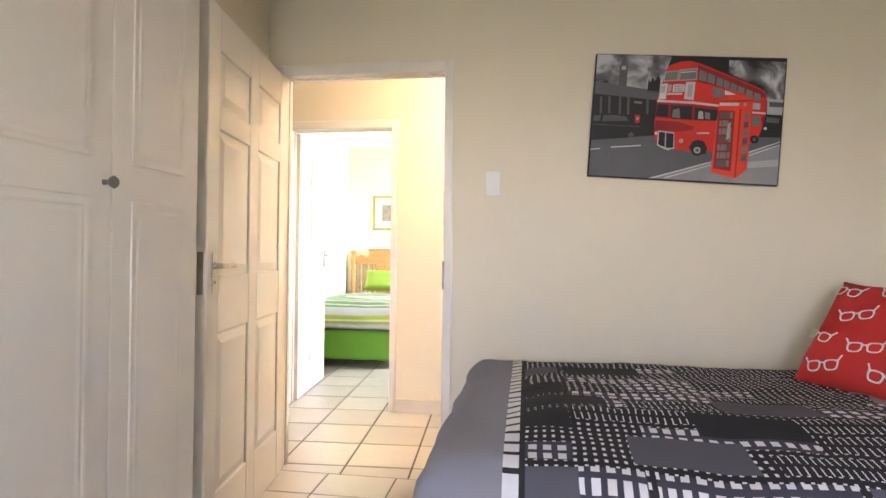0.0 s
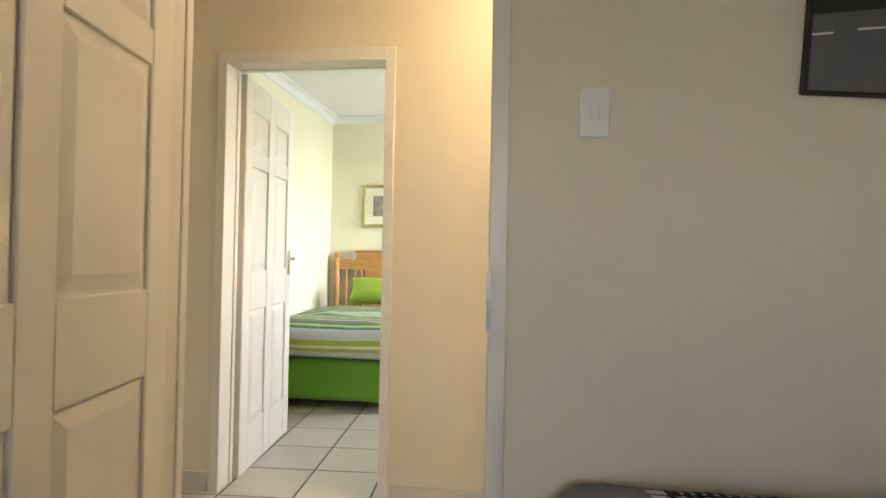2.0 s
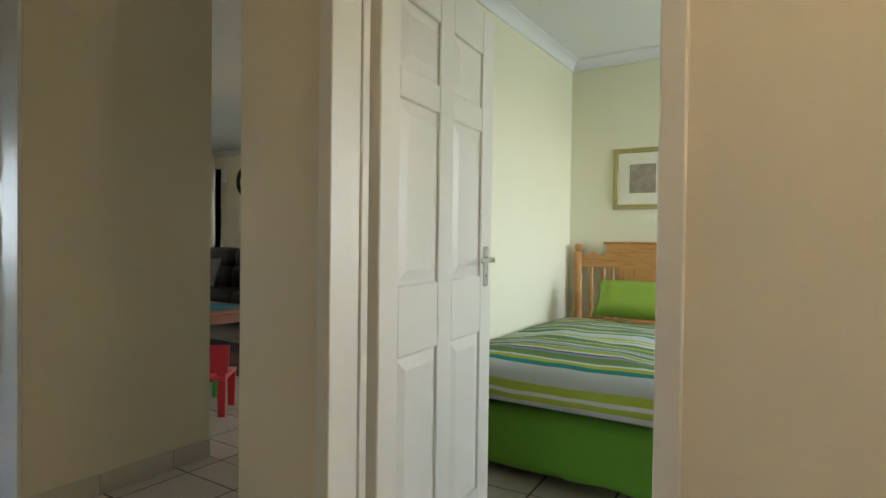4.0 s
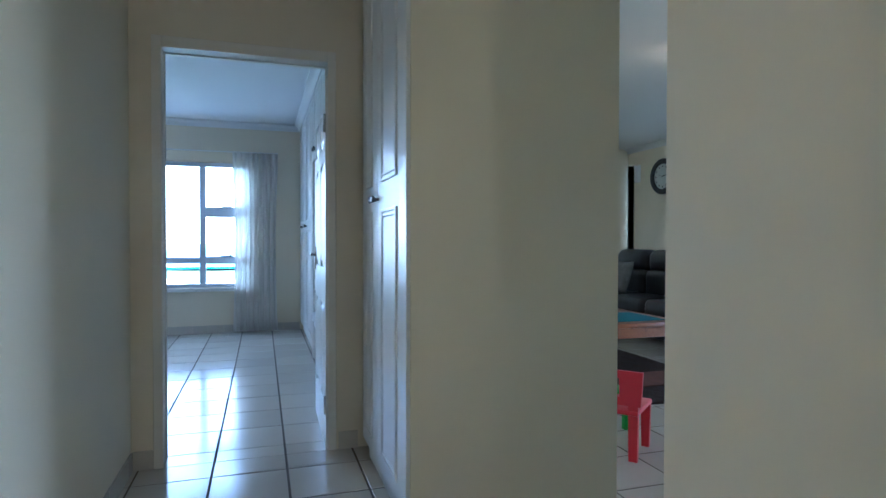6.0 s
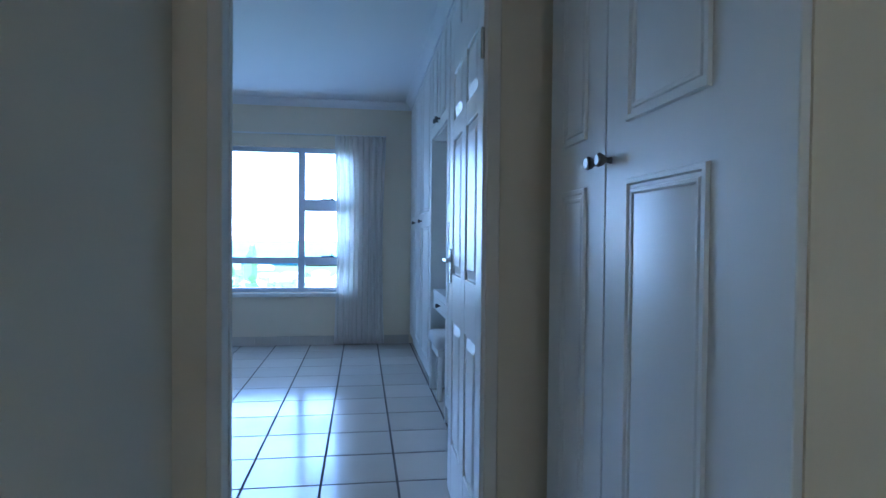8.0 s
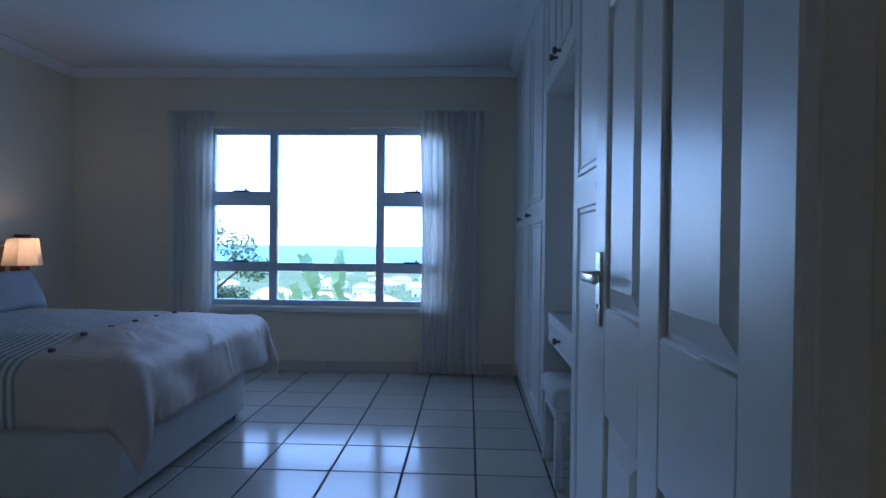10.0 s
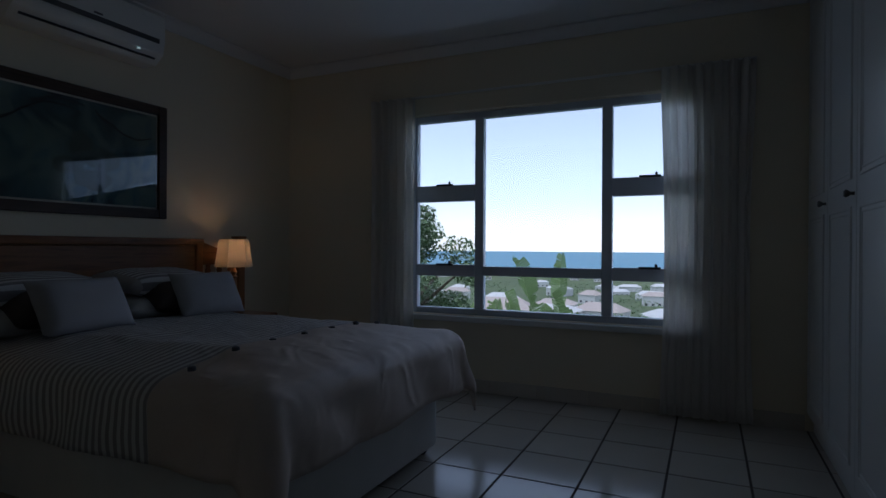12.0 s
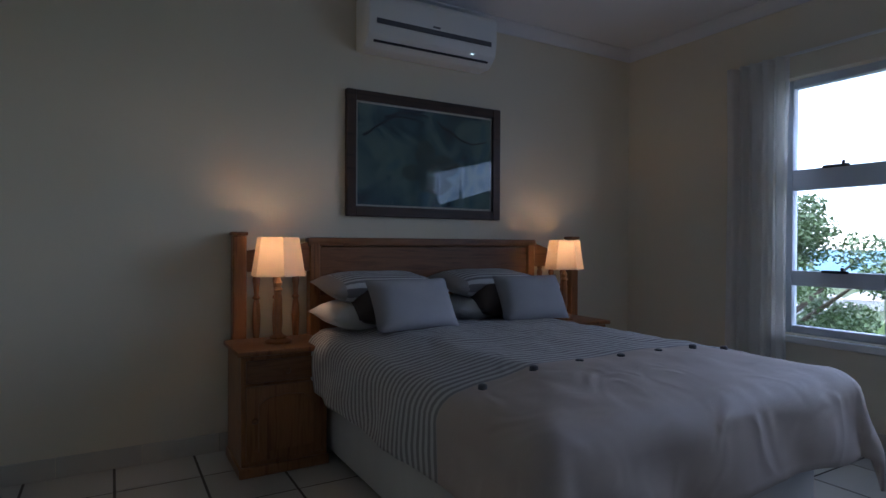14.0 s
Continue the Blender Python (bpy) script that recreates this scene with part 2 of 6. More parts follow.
def draped(x0, x1, y0, y1, z, drops, step=0.035, waves=7.0, amp=0.02, seed=0.0, puff=0.03, radius=0.07, flare=0.0):
    """A cover lying on a bed top and hanging over its sides; drops: how far at x0, x1, y0, y1."""
    bm = bmesh.new()
    d0, d1, d2, d3 = drops
    nx, ny = int((x1 - x0 + d0 + d1) / step), int((y1 - y0 + d2 + d3) / step)
    grid = []
    for i in range(nx + 1):
        row = []
        for j in range(ny + 1):
            u = x0 - d0 + (x1 - x0 + d0 + d1) * i / nx
            v = y0 - d2 + (y1 - y0 + d2 + d3) * j / ny
            cx, cy = min(max(u, x0), x1), min(max(v, y0), y1)
            ex, ey = u - cx, v - cy
            e = math.hypot(ex, ey)
            px, py, pz = cx, cy, z
            edge = min(cx - x0, x1 - cx, cy - y0, y1 - cy)
            pz += puff * min(1, edge / 0.25) + 0.012 * noise.noise((u * 3 + seed, v * 3, 1.3)) + 0.010 * (0.4 - abs(noise.noise((u * 4 + seed, v * 6, 4.3)))) + 0.004 * noise.noise((u * 13 + seed, v * 13, 4.3))
            if e > 1e-6:
                nxv, nyv = ex / e, ey / e
                r = radius
                if e < r * 1.57:
                    out, down = r * math.sin(e / r), r * (1 - math.cos(e / r))
                else:
                    out, down = r, r + (e - r * 1.57)
                w = amp * min(1.0, down / 0.25) * (0.8 + math.sin((u - v if abs(ex) and abs(ey) else u + v) * waves * 2 + 3 * noise.noise((u * 2, v * 2, seed + 7))))
                out += w + amp * min(1.0, down / 0.2) * 1.2 * (0.5 - abs(noise.noise((u * 5.5 + seed, v * 5.5, 2.2)))) 
                out += flare * 2 * abs(ex * ey) / (e * e) * down
                px, py, pz = px + nxv * out, py + nyv * out, pz - down
            row.append(bm.verts.new((px, py, pz)))
        grid.append(row)
    for i in range(nx):
        for j in range(ny):
            bm.faces.new((grid[i][j], grid[i + 1][j], grid[i + 1][j + 1], grid[i][j + 1]))
    return bm


def thicken(ob, t):
    md = ob.modifiers.new("thickness", "SOLIDIFY")
    md.thickness, md.offset = t, -1
    return ob


# ---- structure ----
H = 2.60


def wall(name, axis, a0, a1, b0, b1, openings=(), mat=PAINT, label="smooth painted plaster wall", z1=H):
    """A wall along x or y from a0 to a1, b0 to b1 thick, with openings (from, to, bottom, top) through it."""
    bm = bmesh.new()
    put = (lambda p, q, z0, z: slab(bm, p, q, b0, b1, z0, z)) if axis == "x" else (lambda p, q, z0, z: slab(bm, b0, b1, p, q, z0, z))
    at = a0
    for o0, o1, lo, hi in sorted(openings):
        put(at, o0, 0, z1)
        if lo > 0:
            put(o0, o1, 0, lo)
        if hi < z1:
            put(o0, o1, hi, z1)
        at = o1
    put(at, a1, 0, z1)
    return solid(name, bm, mat, label, "wall", "structure", smooth=False)


D1, D2, D3 = (-0.99, -0.125), (-1.465, -0.671), (2.925, 3.765)
wall("wall_first_bedroom_north", "x", -1.19, 2.6, 2.776, 2.86, [(*D1, 0, 2.055)], label="warm cream plaster wall with a doorway")
wall("wall_first_bedroom_west", "y", -2.17, 2.776, -1.19, -1.07)
wall("wall_first_bedroom_east", "y", -2.17, 2.776, 2.48, 2.6)
# the unseen opening is made up to hold the first bedroom's fill lamp
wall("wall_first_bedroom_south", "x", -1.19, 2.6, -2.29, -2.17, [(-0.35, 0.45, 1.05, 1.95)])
wall("wall_corridor_south", "x", -4.31, -1.19, 2.67, 2.79)
# unseen filler added where two walls miss each other, to keep light from leaking
wall("wall_corridor_filler", "y", 2.72, 2.86, -1.32, -1.19)
wall("wall_corridor_east", "y", 2.86, 3.94, 2.48, 2.6)
wall("wall_corridor_north", "x", -1.808, 2.6, 3.937, 4.06, [(*D2, 0, 2.04)], label="cream plaster wall with a white door frame")
# two hidden pieces added to block light between the offset bedroom and corridor walls
wall("wall_green_bedroom_filler", "x", -1.93, -1.775, 4.06, 4.34, mat=YELLOW)
wall("wall_green_bedroom_filler_west", "x", -2.13, -1.93, 4.28, 4.34, mat=YELLOW)
# the opening at the north end is invented, for the living room fill
wall("wall_green_bedroom_west", "y", 4.34, 8.93, -2.13, -2.07, [(7.9, 8.5, 1.1, 1.7)], mat=YELLOW, label="pale yellow plaster wall")
wall("wall_green_bedroom_north", "x", -2.07, 1.5, 7.28, 7.4, mat=YELLOW, label="pale yellow plaster wall behind a bed")
wall("wall_green_bedroom_east", "y", 4.06, 7.28, 1.38, 1.5, [(5.7, 7.0, 0.9, 2.1)], mat=YELLOW)
wall("wall_bedroom_east", "y", 0.03, 4.48, -4.43, -4.31, [(*D3, 0, 2.12)], label="cream plaster wall with a doorway")
wall("wall_bedroom_south", "x", -8.90, -4.31, -0.09, 0.03, label="cream plaster wall behind a double bed")
wall("wall_bedroom_west", "y", 0.03, 4.48, -8.90, -8.70, [(1.20, 3.29, 0.56, 2.10)], label="cream plaster wall with a wide window")
wall("wall_cupboards_back", "x", -8.90, -3.245, 4.48, 4.785)
wall("wall_cupboard_side", "y", 3.921, 4.785, -3.245, -3.145, label="plain grey-cream plaster wall end beside a cupboard")
wall("wall_living_west", "y", 4.785, 9.12, -9.12, -9.0)
wall("wall_living_north", "x", -9.0, -1.94, 9.0, 9.12, [(-9.0, -8.67, 0, 2.34), (-7.86, -2.6, 0, 2.20)], label="cream plaster wall with a wide opening")
wall("wall_far_room_north", "x", -15.0, -3.8, 12.40, 12.52, mat=PAINT)
wall("wall_far_room_west", "y", 9.0, 12.40, -15.12, -15.0)
wall("wall_far_room_south", "x", -15.0, -9.12, 9.0, 9.12)
# unseen wall; its opening only lets the far room's added fill in
wall("wall_far_room_east", "y", 9.12, 12.40, -3.92, -3.80, [(10.6, 12.2, 0.8, 2.2)])
solid("ceiling_far_room", boxed(-15.2, -3.7, 9.12, 12.6, H, H + 0.12), CEIL, "flat white painted ceiling", "ceiling", "structure", smooth=False)
solid("ceiling", boxed(-9.0, 2.62, -2.3, 9.12, H, H + 0.12), CEIL, "flat white painted ceiling", "ceiling", "structure", smooth=False)
solid("roof", boxed(-9.1, 2.7, -2.4, 12.8, H + 0.14, H + 0.24), CEIL, "plain flat roof slab", "roof", "structure", smooth=False)


def cornice(name, axis, a0, a1, b, side):
    """A coved strip between wall and ceiling; side: +1 or -1, to the room."""
    bm = bmesh.new()
    pts = [(0.0, H - 0.075), (0.012, H - 0.075), (0.022, H - 0.045), (0.045, H - 0.02), (0.07, H - 0.012), (0.07, H - 0.001), (0.0, H - 0.001)]
    ring = []
    for a in (a0, a1):
        ring.append([bm.verts.new((a, b + side * d, z) if axis == "x" else (b + side * d, a, z)) for d, z in pts])
    for i in range(len(pts)):
        j = (i + 1) % len(pts)
        bm.faces.new((ring[0][i], ring[0][j], ring[1][j], ring[1][i]))
    for r in ring:
        bm.faces.new(r)
    solid(name, bm, CEIL, "narrow white coved cornice strip", "trim", "structure")


cornice("trim_cornice_west", "y", 0.03, 3.88, -8.70, 1)
cornice("trim_cornice_south", "x", -8.70, -4.43, 0.03, 1)
cornice("trim_cornice_east", "y", 0.03, 3.88, -4.43, -1)
cornice("trim_cornice_north", "x", -8.70, -4.43, 3.88, -1)
cornice("trim_cornice_green_west", "y", 4.34, 7.28, -2.07, 1)
cornice("trim_cornice_green_north", "x", -2.07, 1.38, 7.28, -1)
cornice("trim_cornice_clock_wall", "x", -9.0, -2.02, 9.0, -1)


# ---- door frames and doors ----
def door_frame(name, axis, o0, o1, b0, b1, top, label):
    """A pressed steel frame lining an opening: jambs, head, trim on both faces and a stop."""
    fr = tagged(new(name), label, "door frame", kind="structure")

    def piece(nm, a0, a1, c0, c1, z0, z1):
        part(nm, boxed(a0, a1, c0, c1, z0, z1, bevel=0.003) if axis == "x" else boxed(c0, c1, a0, a1, z0, z1, bevel=0.003), IVORY, fr)

    w, p = 0.045, 0.012
    for nm, c0, c1 in (("trim_near", b0 - p, b0 + 0.018), ("trim_far", b1 - 0.018, b1 + p)):
        piece(nm, o0 - w + 0.012, o0 + 0.012, c0, c1, 0, top + w)
        piece(nm, o1 - 0.012, o1 + w - 0.012, c0, c1, 0, top + w)
        piece(nm, o0 + 0.012, o1 - 0.012, c0, c1, top - 0.012, top + w)
    for a0, a1 in ((o0, o0 + 0.006), (o1 - 0.006, o1)):
        piece("jamb", a0, a1, b0 + 0.018, b1 - 0.018, 0, top)
    piece("head", o0 + 0.006, o1 - 0.006, b0 + 0.018, b1 - 0.018, top - 0.006, top)
    return fr


def raised_panel(bm, x0, x1, z0, z1, y, out):
    """A raised field with sloping edges on one face of a door."""
    ins, lip = 0.034, 0.0095
    rings = [[(x0, z0), (x1, z0), (x1, z1), (x0, z1)], [(x0 + ins, z0 + ins), (x1 - ins, z0 + ins), (x1 - ins, z1 - ins), (x0 + ins, z1 - ins)]]
    a = [bm.verts.new((px, y, pz)) for px, pz in rings[0]]
    b = [bm.verts.new((px, y + out * lip, pz)) for px, pz in rings[1]]
    for i in range(4):
        bm.faces.new((a[i], a[(i + 1) % 4], b[(i + 1) % 4], b[i]))
    bm.faces.new(b)


def lever_handle(parent, x, z, side, direction):
    """A plate with a lever, keyhole and rose on the face at side * 0.022."""
    s = side
    y0, y1 = sorted((s * 0.022, s * 0.028))
    plate = part("handle_plate", boxed(x - 0.02, x + 0.02, y0, y1, z - 0.10, z + 0.05, bevel=0.002), METAL, parent, "satin steel handle plate with a keyhole")
    bm = bmesh.new()
    turned(bm, [(0.012, s * 0.026), (0.010, s * 0.05), (0.010, s * 0.06)], x, 0, z, 12, "Y")
    slab(bm, *sorted((x, x + direction * 0.115)), *sorted((s * 0.050, s * 0.062)), z - 0.009, z + 0.009, bevel=0.004, seg=2)
    part("lever", bm, METAL, plate)
    part("keyhole", turned(bmesh.new(), [(0.006, s * 0.0275), (0.005, s * 0.0290)], x, 0, z - 0.06, 10, "Y"), DARK, plate)
    return plate


def six_panel_door(name, label, m, w, mat, h=2.03, flip=1, low=0.0, grip=1.10):
    """A moulded six-panel leaf hinged at its origin, running along +x; m places it."""
    d = tagged(new(name), label, "door", kind="structure")
    d.matrix_basis = m
    t = 0.022
    st, mid = 0.102, 0.102
    pw = (w - 2 * st - mid) / 2
    rows = [(0.24, 0.83 - low), (1.04 - low, 1.58), (1.67, 1.87)]
    bm = bmesh.new()
    slab(bm, 0.001, w - 0.001, -t + 0.010, t - 0.010, 0.006, h - 0.001)
    for a0, a1 in ((0, st), (st + pw, st + pw + mid), (w - st, w)):
        slab(bm, a0, a1, -t, t, 0.005, h, bevel=0.004)
    zs = [0.005] + [v for r in rows for v in r] + [h]
    for lo, hi in zip(zs[::2], zs[1::2]):
        for a0, a1 in ((st - 0.002, st + pw + 0.002), (st + pw + mid - 0.002, w - st + 0.002)):
            slab(bm, a0, a1, -t + 0.0006, t - 0.0006, lo, hi, bevel=0.004)
    part("leaf", bm, mat, d)
    for lo, hi in rows:
        for a0 in (st, st + pw + mid):
            bm = bmesh.new()
            for out in (1, -1):
                raised_panel(bm, a0 + 0.008, a0 + pw - 0.008, lo + 0.008, hi - 0.008, out * (t - 0.0098), out)
            part("panel", bm, mat, d, smooth=False)
    for s in (1, -1):
        lever_handle(d, w - 0.06, grip - low, s, -1)
    part("latch_plate", boxed(w, w + 0.002, -0.011, 0.011, grip - 0.10, grip + 0.05), METAL, d)
    for z in (0.25, 1.78):
        part("hinge", turned(bmesh.new(), [(0.006, -0.05), (0.007, -0.04), (0.007, 0.04), (0.006, 0.05)], 0.0, -flip * (t + 0.004), z, 10), METAL, d)
    return d


door_frame("trim_door_frame_1", "x", *D1, 2.776, 2.86, 2.055, "white painted steel door frame of the first bedroom")
door_frame("trim_door_frame_2", "x", *D2, 3.937, 4.06, 2.04, "cream painted steel door frame of the green bedroom")
door_frame("trim_door_frame_3", "y", *D3, -4.43, -4.31, 2.12, "cream painted steel door frame of the main bedroom")
part("strike_plate", boxed(-0.1395, -0.128, 2.776 - 0.0185, 2.79, 0.955, 1.095), SHADED_STEEL, bpy.data.objects["trim_door_frame_1"])
six_panel_door("door_1", "open cream six-panel door with a steel lever handle", pose(-0.985, 2.758, 0, 0, 0, -82.2), 0.957, IVORY, grip=1.08)
six_panel_door("door_2", "open cream six-panel door beside a green bed", pose(-1.455, 4.09, 0, 0, 0, 95.5), 0.79, IVORY, flip=-1)
six_panel_door("door_3", "open white glossy six-panel door of the main bedroom", pose(-4.30, 3.762, 0, 0, 0, 179.0), 0.775, GLOSS, flip=-1, low=0.045)


# ---- windows ----
def window_frame(name, x, y0, y1, z0, z1, label):
    """A wide aluminium window: a tall fixed middle pane, opening lights at both sides and a low row below."""
    w = tagged(new(name), label, "window", kind="structure")
    f, d = 0.05, 0.03
    m1, m2 = y0 + 0.575, y1 - 0.575
    zt, zl0, zl1 = 0.895, 1.428, 1.553

    def bar(nm, a0, a1, c0, c1, dd=d):
        return part(nm, boxed(x - dd, x + dd, a0, a1, c0, c1, bevel=0.004), ALU, w)

    bar("frame_side", y0, y0 + f, z0, z1)
    bar("frame_side", y1 - f, y1, z0, z1)
    bar("frame_head", y0 + f, y1 - f, z1 - f, z1)
    bar("frame_foot", y0 + f, y1 - f, z0, z0 + 0.045)
    for m in (m1, m2):
        bar("mullion", m - 0.035, m + 0.035, z0 + 0.045, z1 - f)
    bar("transom", y0 + f, m1 - 0.035, zt - 0.045, zt + 0.045)
    bar("transom", m1 + 0.035, m2 - 0.035, zt - 0.035, zt + 0.035)
    bar("transom", m2 + 0.035, y1 - f, zt - 0.045, zt + 0.045)
    for a0, a1 in ((y0 + f, m1 - 0.035), (m2 + 0.035, y1 - f)):
        bar("transom", a0, a1, zl0, zl1)
        for z in (zl1 + 0.005, zt + 0.05):
            h = part("casement_stay", boxed(x + d, x + d + 0.018, (a0 + a1) / 2 - 0.07, (a0 + a1) / 2 + 0.07, z - 0.012, z + 0.004, bevel=0.003), DARK, w, "dark window stay")
            part("stay_knob", turned(bmesh.new(), [(0.008, 0), (0.010, 0.012), (0.006, 0.02)], x + d + 0.012, (a0 + a1) / 2 + 0.04, z + 0.003, 10), DARK, h)
    for a0, a1 in ((y0 + f, m1 - 0.035), (m1 + 0.035, m2 - 0.035), (m2 + 0.035, y1 - f)):
        rows = [(z0 + 0.045, zt - 0.035), (zt + 0.035, z1 - f)] if a0 > y0 + 0.1 and a1 < y1 - 0.1 else [(z0 + 0.045, zt - 0.045), (zt + 0.045, zl0), (zl1, z1 - f)]
        for c0, c1 in rows:
            g = part("pane", boxed(x - 0.003, x + 0.003, a0 - 0.004, a1 + 0.004, c0 - 0.004, c1 + 0.004), GLASS, w, smooth=False)
            g.visible_shadow = False
    part("sill", boxed(-8.702, -8.66, y0 - 0.03, y1 + 0.03, z0 - 0.045, z0 - 0.002, bevel=0.006), GLOSS, w)
    return w


window_frame("window_1", -8.80, 1.20, 3.29, 0.56, 2.10, "wide white aluminium window with side-opening lights")


# ---- curtains ----
def curtain(name, x, y0, y1, z0, z1, label, folds=9):
    c = thing(name, label, "curtain", x, (y0 + y1) / 2, z0)
    bm = bmesh.new()
    n, k = folds * 10, 26
    half = (y1 - y0) / 2
    rows = []
    for j in range(k + 1):
        v = j / k
        row = []
        for i in range(n + 1):
            u = i / n
            ph = u * folds * 2 * math.pi + 0.7 * math.sin(3 * u + 5 * v) + 1.5 * noise.noise((u * 4, v * 0.8, y0))
            squeeze = 1 - 0.10 * math.sin(math.pi * min(1, v * 1.1))
            a = 0.030 * (0.55 + 0.45 * v)
            row.append(bm.verts.new((a * math.sin(ph) + 0.010 * math.sin(2.3 * ph + 1), (2 * u - 1) * half * squeeze, v * (z1 - z0))))
        rows.append(row)
    for a, b in zip(rows, rows[1:]):
        for i in range(n):
            bm.faces.new((a[i], a[i + 1], b[i + 1], b[i]))
    thicken(part("drape", bm, CURTAIN, c, smooth="all"), 0.002)
    return c


curtain("curtain", -8.62, 3.07, 3.60, 0.02, 2.22, "gathered white voile curtain reaching the tiled floor", 8)
curtain("curtain", -8.62, 0.91, 1.31, 0.02, 2.22, "narrow gathered white voile curtain beside the window", 5)
rod = thing("curtain_rail", "slim white curtain rail above the window", "curtain rail", -8.655, 2.25, 2.235)
part("rail", boxed(-0.045, -0.030, -1.30, 1.36, -0.008, 0.008, bevel=0.002), GLOSS, rod)


# ---- cupboards ----
def stepped(bm, x0, x1, z0, z1, steps):
    """A panel face that looks along -y: nested rectangles, each inset by d at the depth y, closed by a flat field."""
    last = None
    for d, y in steps:
        ring = [bm.verts.new(p) for p in ((x0 + d, y, z0 + d), (x1 - d, y, z0 + d), (x1 - d, y, z1 - d), (x0 + d, y, z1 - d))]
        if last:
            for i in range(4):
                bm.faces.new((last[i], last[(i + 1) % 4], ring[(i + 1) % 4], ring[i]))
        last = ring
    bm.faces.new(last)
    return bm


def knob(parent, x, y, z):
    return part("knob", turned(bmesh.new(), [(0.008, 0.0), (0.006, -0.012), (0.014, -0.022), (0.017, -0.030), (0.012, -0.036)], x, y, z, 14, "Y"), SHADED_STEEL, parent, "small turned steel knob")


def cupboard_door(parent, x0, x1, z0, z1, split, mat, knob_x=None, knob_z=None, relief=1.0, stile=0.075):
    """A panelled door in the local plane y = 0 that looks along -y; split: heights of the rail between its panels."""
    bm = bmesh.new()
    slab(bm, x0 + 0.002, x1 - 0.002, 0.0, 0.018, z0, z1, bevel=0.002)
    d = part("door", bm, mat, parent)
    s = min(0.075, (x1 - x0) * 0.2)
    side = min(stile, (x1 - x0) * 0.3) if stile > 0.075 else s
    spans = [(z0 + s, z1 - s)] if split is None else [(z0 + s, split[0]), (split[1], z1 - s)]
    for lo, hi in spans:
        bm = stepped(bmesh.new(), x0 + side, x1 - side, lo, hi, [(0, 0.001)] + [(d, y * relief - 0.0005) for d, y in ((0.003, -0.007), (0.013, -0.007), (0.016, -0.001), (0.024, -0.001), (0.026, -0.005), (0.032, -0.005), (0.036, -0.0015), (0.046, -0.0035))])
        part("panel", bm, mat, d)
    if knob_x is not None:
        knob(d, knob_x, 0.0, knob_z)
    return d


def built_in(name, label, x, y, w, doors, mat, depth=0.5, h=2.58, rz=0, z0=0.10, relief=1.0, stile=0.075):
    """A built-in unit with a body, plinth and panelled doors, its front at local y = 0."""
    c = thing(name, label, "cupboard", x, y, 0, rz)
    part("body", boxed(0, w, 0.019, depth, z0 - 0.02, h), mat, c)
    part("plinth", boxed(0, w, 0.035, depth - 0.02, 0.0, z0 - 0.021), mat, c)
    for d0, d1, lo, hi, split, kx, kz in doors:
        cupboard_door(c, d0, d1, lo, hi, split, mat, kx, kz, relief, stile)
    return c


# the corridor cupboard, seen against the light
built_in("cupboard", "tall glossy white two-door corridor cupboard", -4.16, 3.92, 0.914,
         [(0.0, 0.394, 0.11, 2.56, (1.285, 1.405), 0.362, 1.335), (0.396, 0.914, 0.11, 2.56, (1.285, 1.405), 0.425, 1.335)], GLOSS, 0.54, stile=0.11)
part("filler_panel", boxed(0.916, 1.013, -0.016, 0.0005, 0.0, 2.58, bevel=0.002), GLOSS, bpy.data.objects["cupboard"])
# cupboards of the main bedroom
built_in("cupboard", "tall white built-in bedroom cupboard beside the window", -8.69, 3.88, 1.83,
         [(0.0, 0.59, 0.11, 2.56, (1.25, 1.36), 0.55, 1.30), (0.592, 1.20, 0.11, 2.56, (1.25, 1.36), 1.16, 1.30), (1.202, 1.82, 0.11, 2.56, (1.25, 1.36), None, None)], GLOSS)
built_in("cupboard", "tall white built-in bedroom cupboard behind the open door", -6.00, 3.88, 1.55,
         [(0.0, 0.55, 0.11, 2.56, (1.26, 1.36), 0.51, 1.29), (0.552, 1.54, 0.11, 2.56, (1.26, 1.36), 0.60, 1.29)], GLOSS)
# dressing recess with a mirror
van = thing("dressing_table", "white built-in dressing table with mirror and drawer", "dressing table", -6.86, 3.88, 0)
part("side_panel", boxed(0.0, 0.03, 0.0, 0.5, 0.0, 2.58), GLOSS, van)
part("side_panel", boxed(0.83, 0.86, 0.0, 0.5, 0.0, 2.58), GLOSS, van)
part("back_panel", boxed(0.03, 0.83, 0.485, 0.5, 0.0, 2.58), GLOSS, van)
part("shelf", boxed(0.03, 0.83, 0.02, 0.484, 0.735, 0.765, bevel=0.004), GLOSS, van)
dr = part("drawer", boxed(0.035, 0.825, 0.022, 0.45, 0.62, 0.734, bevel=0.003), GLOSS, van)
bm = stepped(bmesh.new(), 0.07, 0.79, 0.64, 0.715, [(0, 0.023), (0.002, 0.017), (0.008, 0.017), (0.010, 0.020)])
part("drawer_bead", bm, GLOSS, dr)
knob(dr, 0.43, 0.022, 0.68)
mi = part("mirror", boxed(0.05, 0.81, 0.474, 0.484, 0.80, 1.86), MIRROR, van, "plain dressing mirror")
top = part("top_cupboard", boxed(0.03, 0.83, 0.02, 0.484, 1.89, 2.58), GLOSS, van)
for d0, d1, kx in ((0.03, 0.428, 0.38), (0.432, 0.83, 0.48)):
    cupboard_door(van, d0, d1, 1.90, 2.56, None, GLOSS, kx, 1.97)
# stool under it
st = thing("stool", "small white upholstered dressing stool on wooden legs", "stool", -6.64, 4.02, 0)
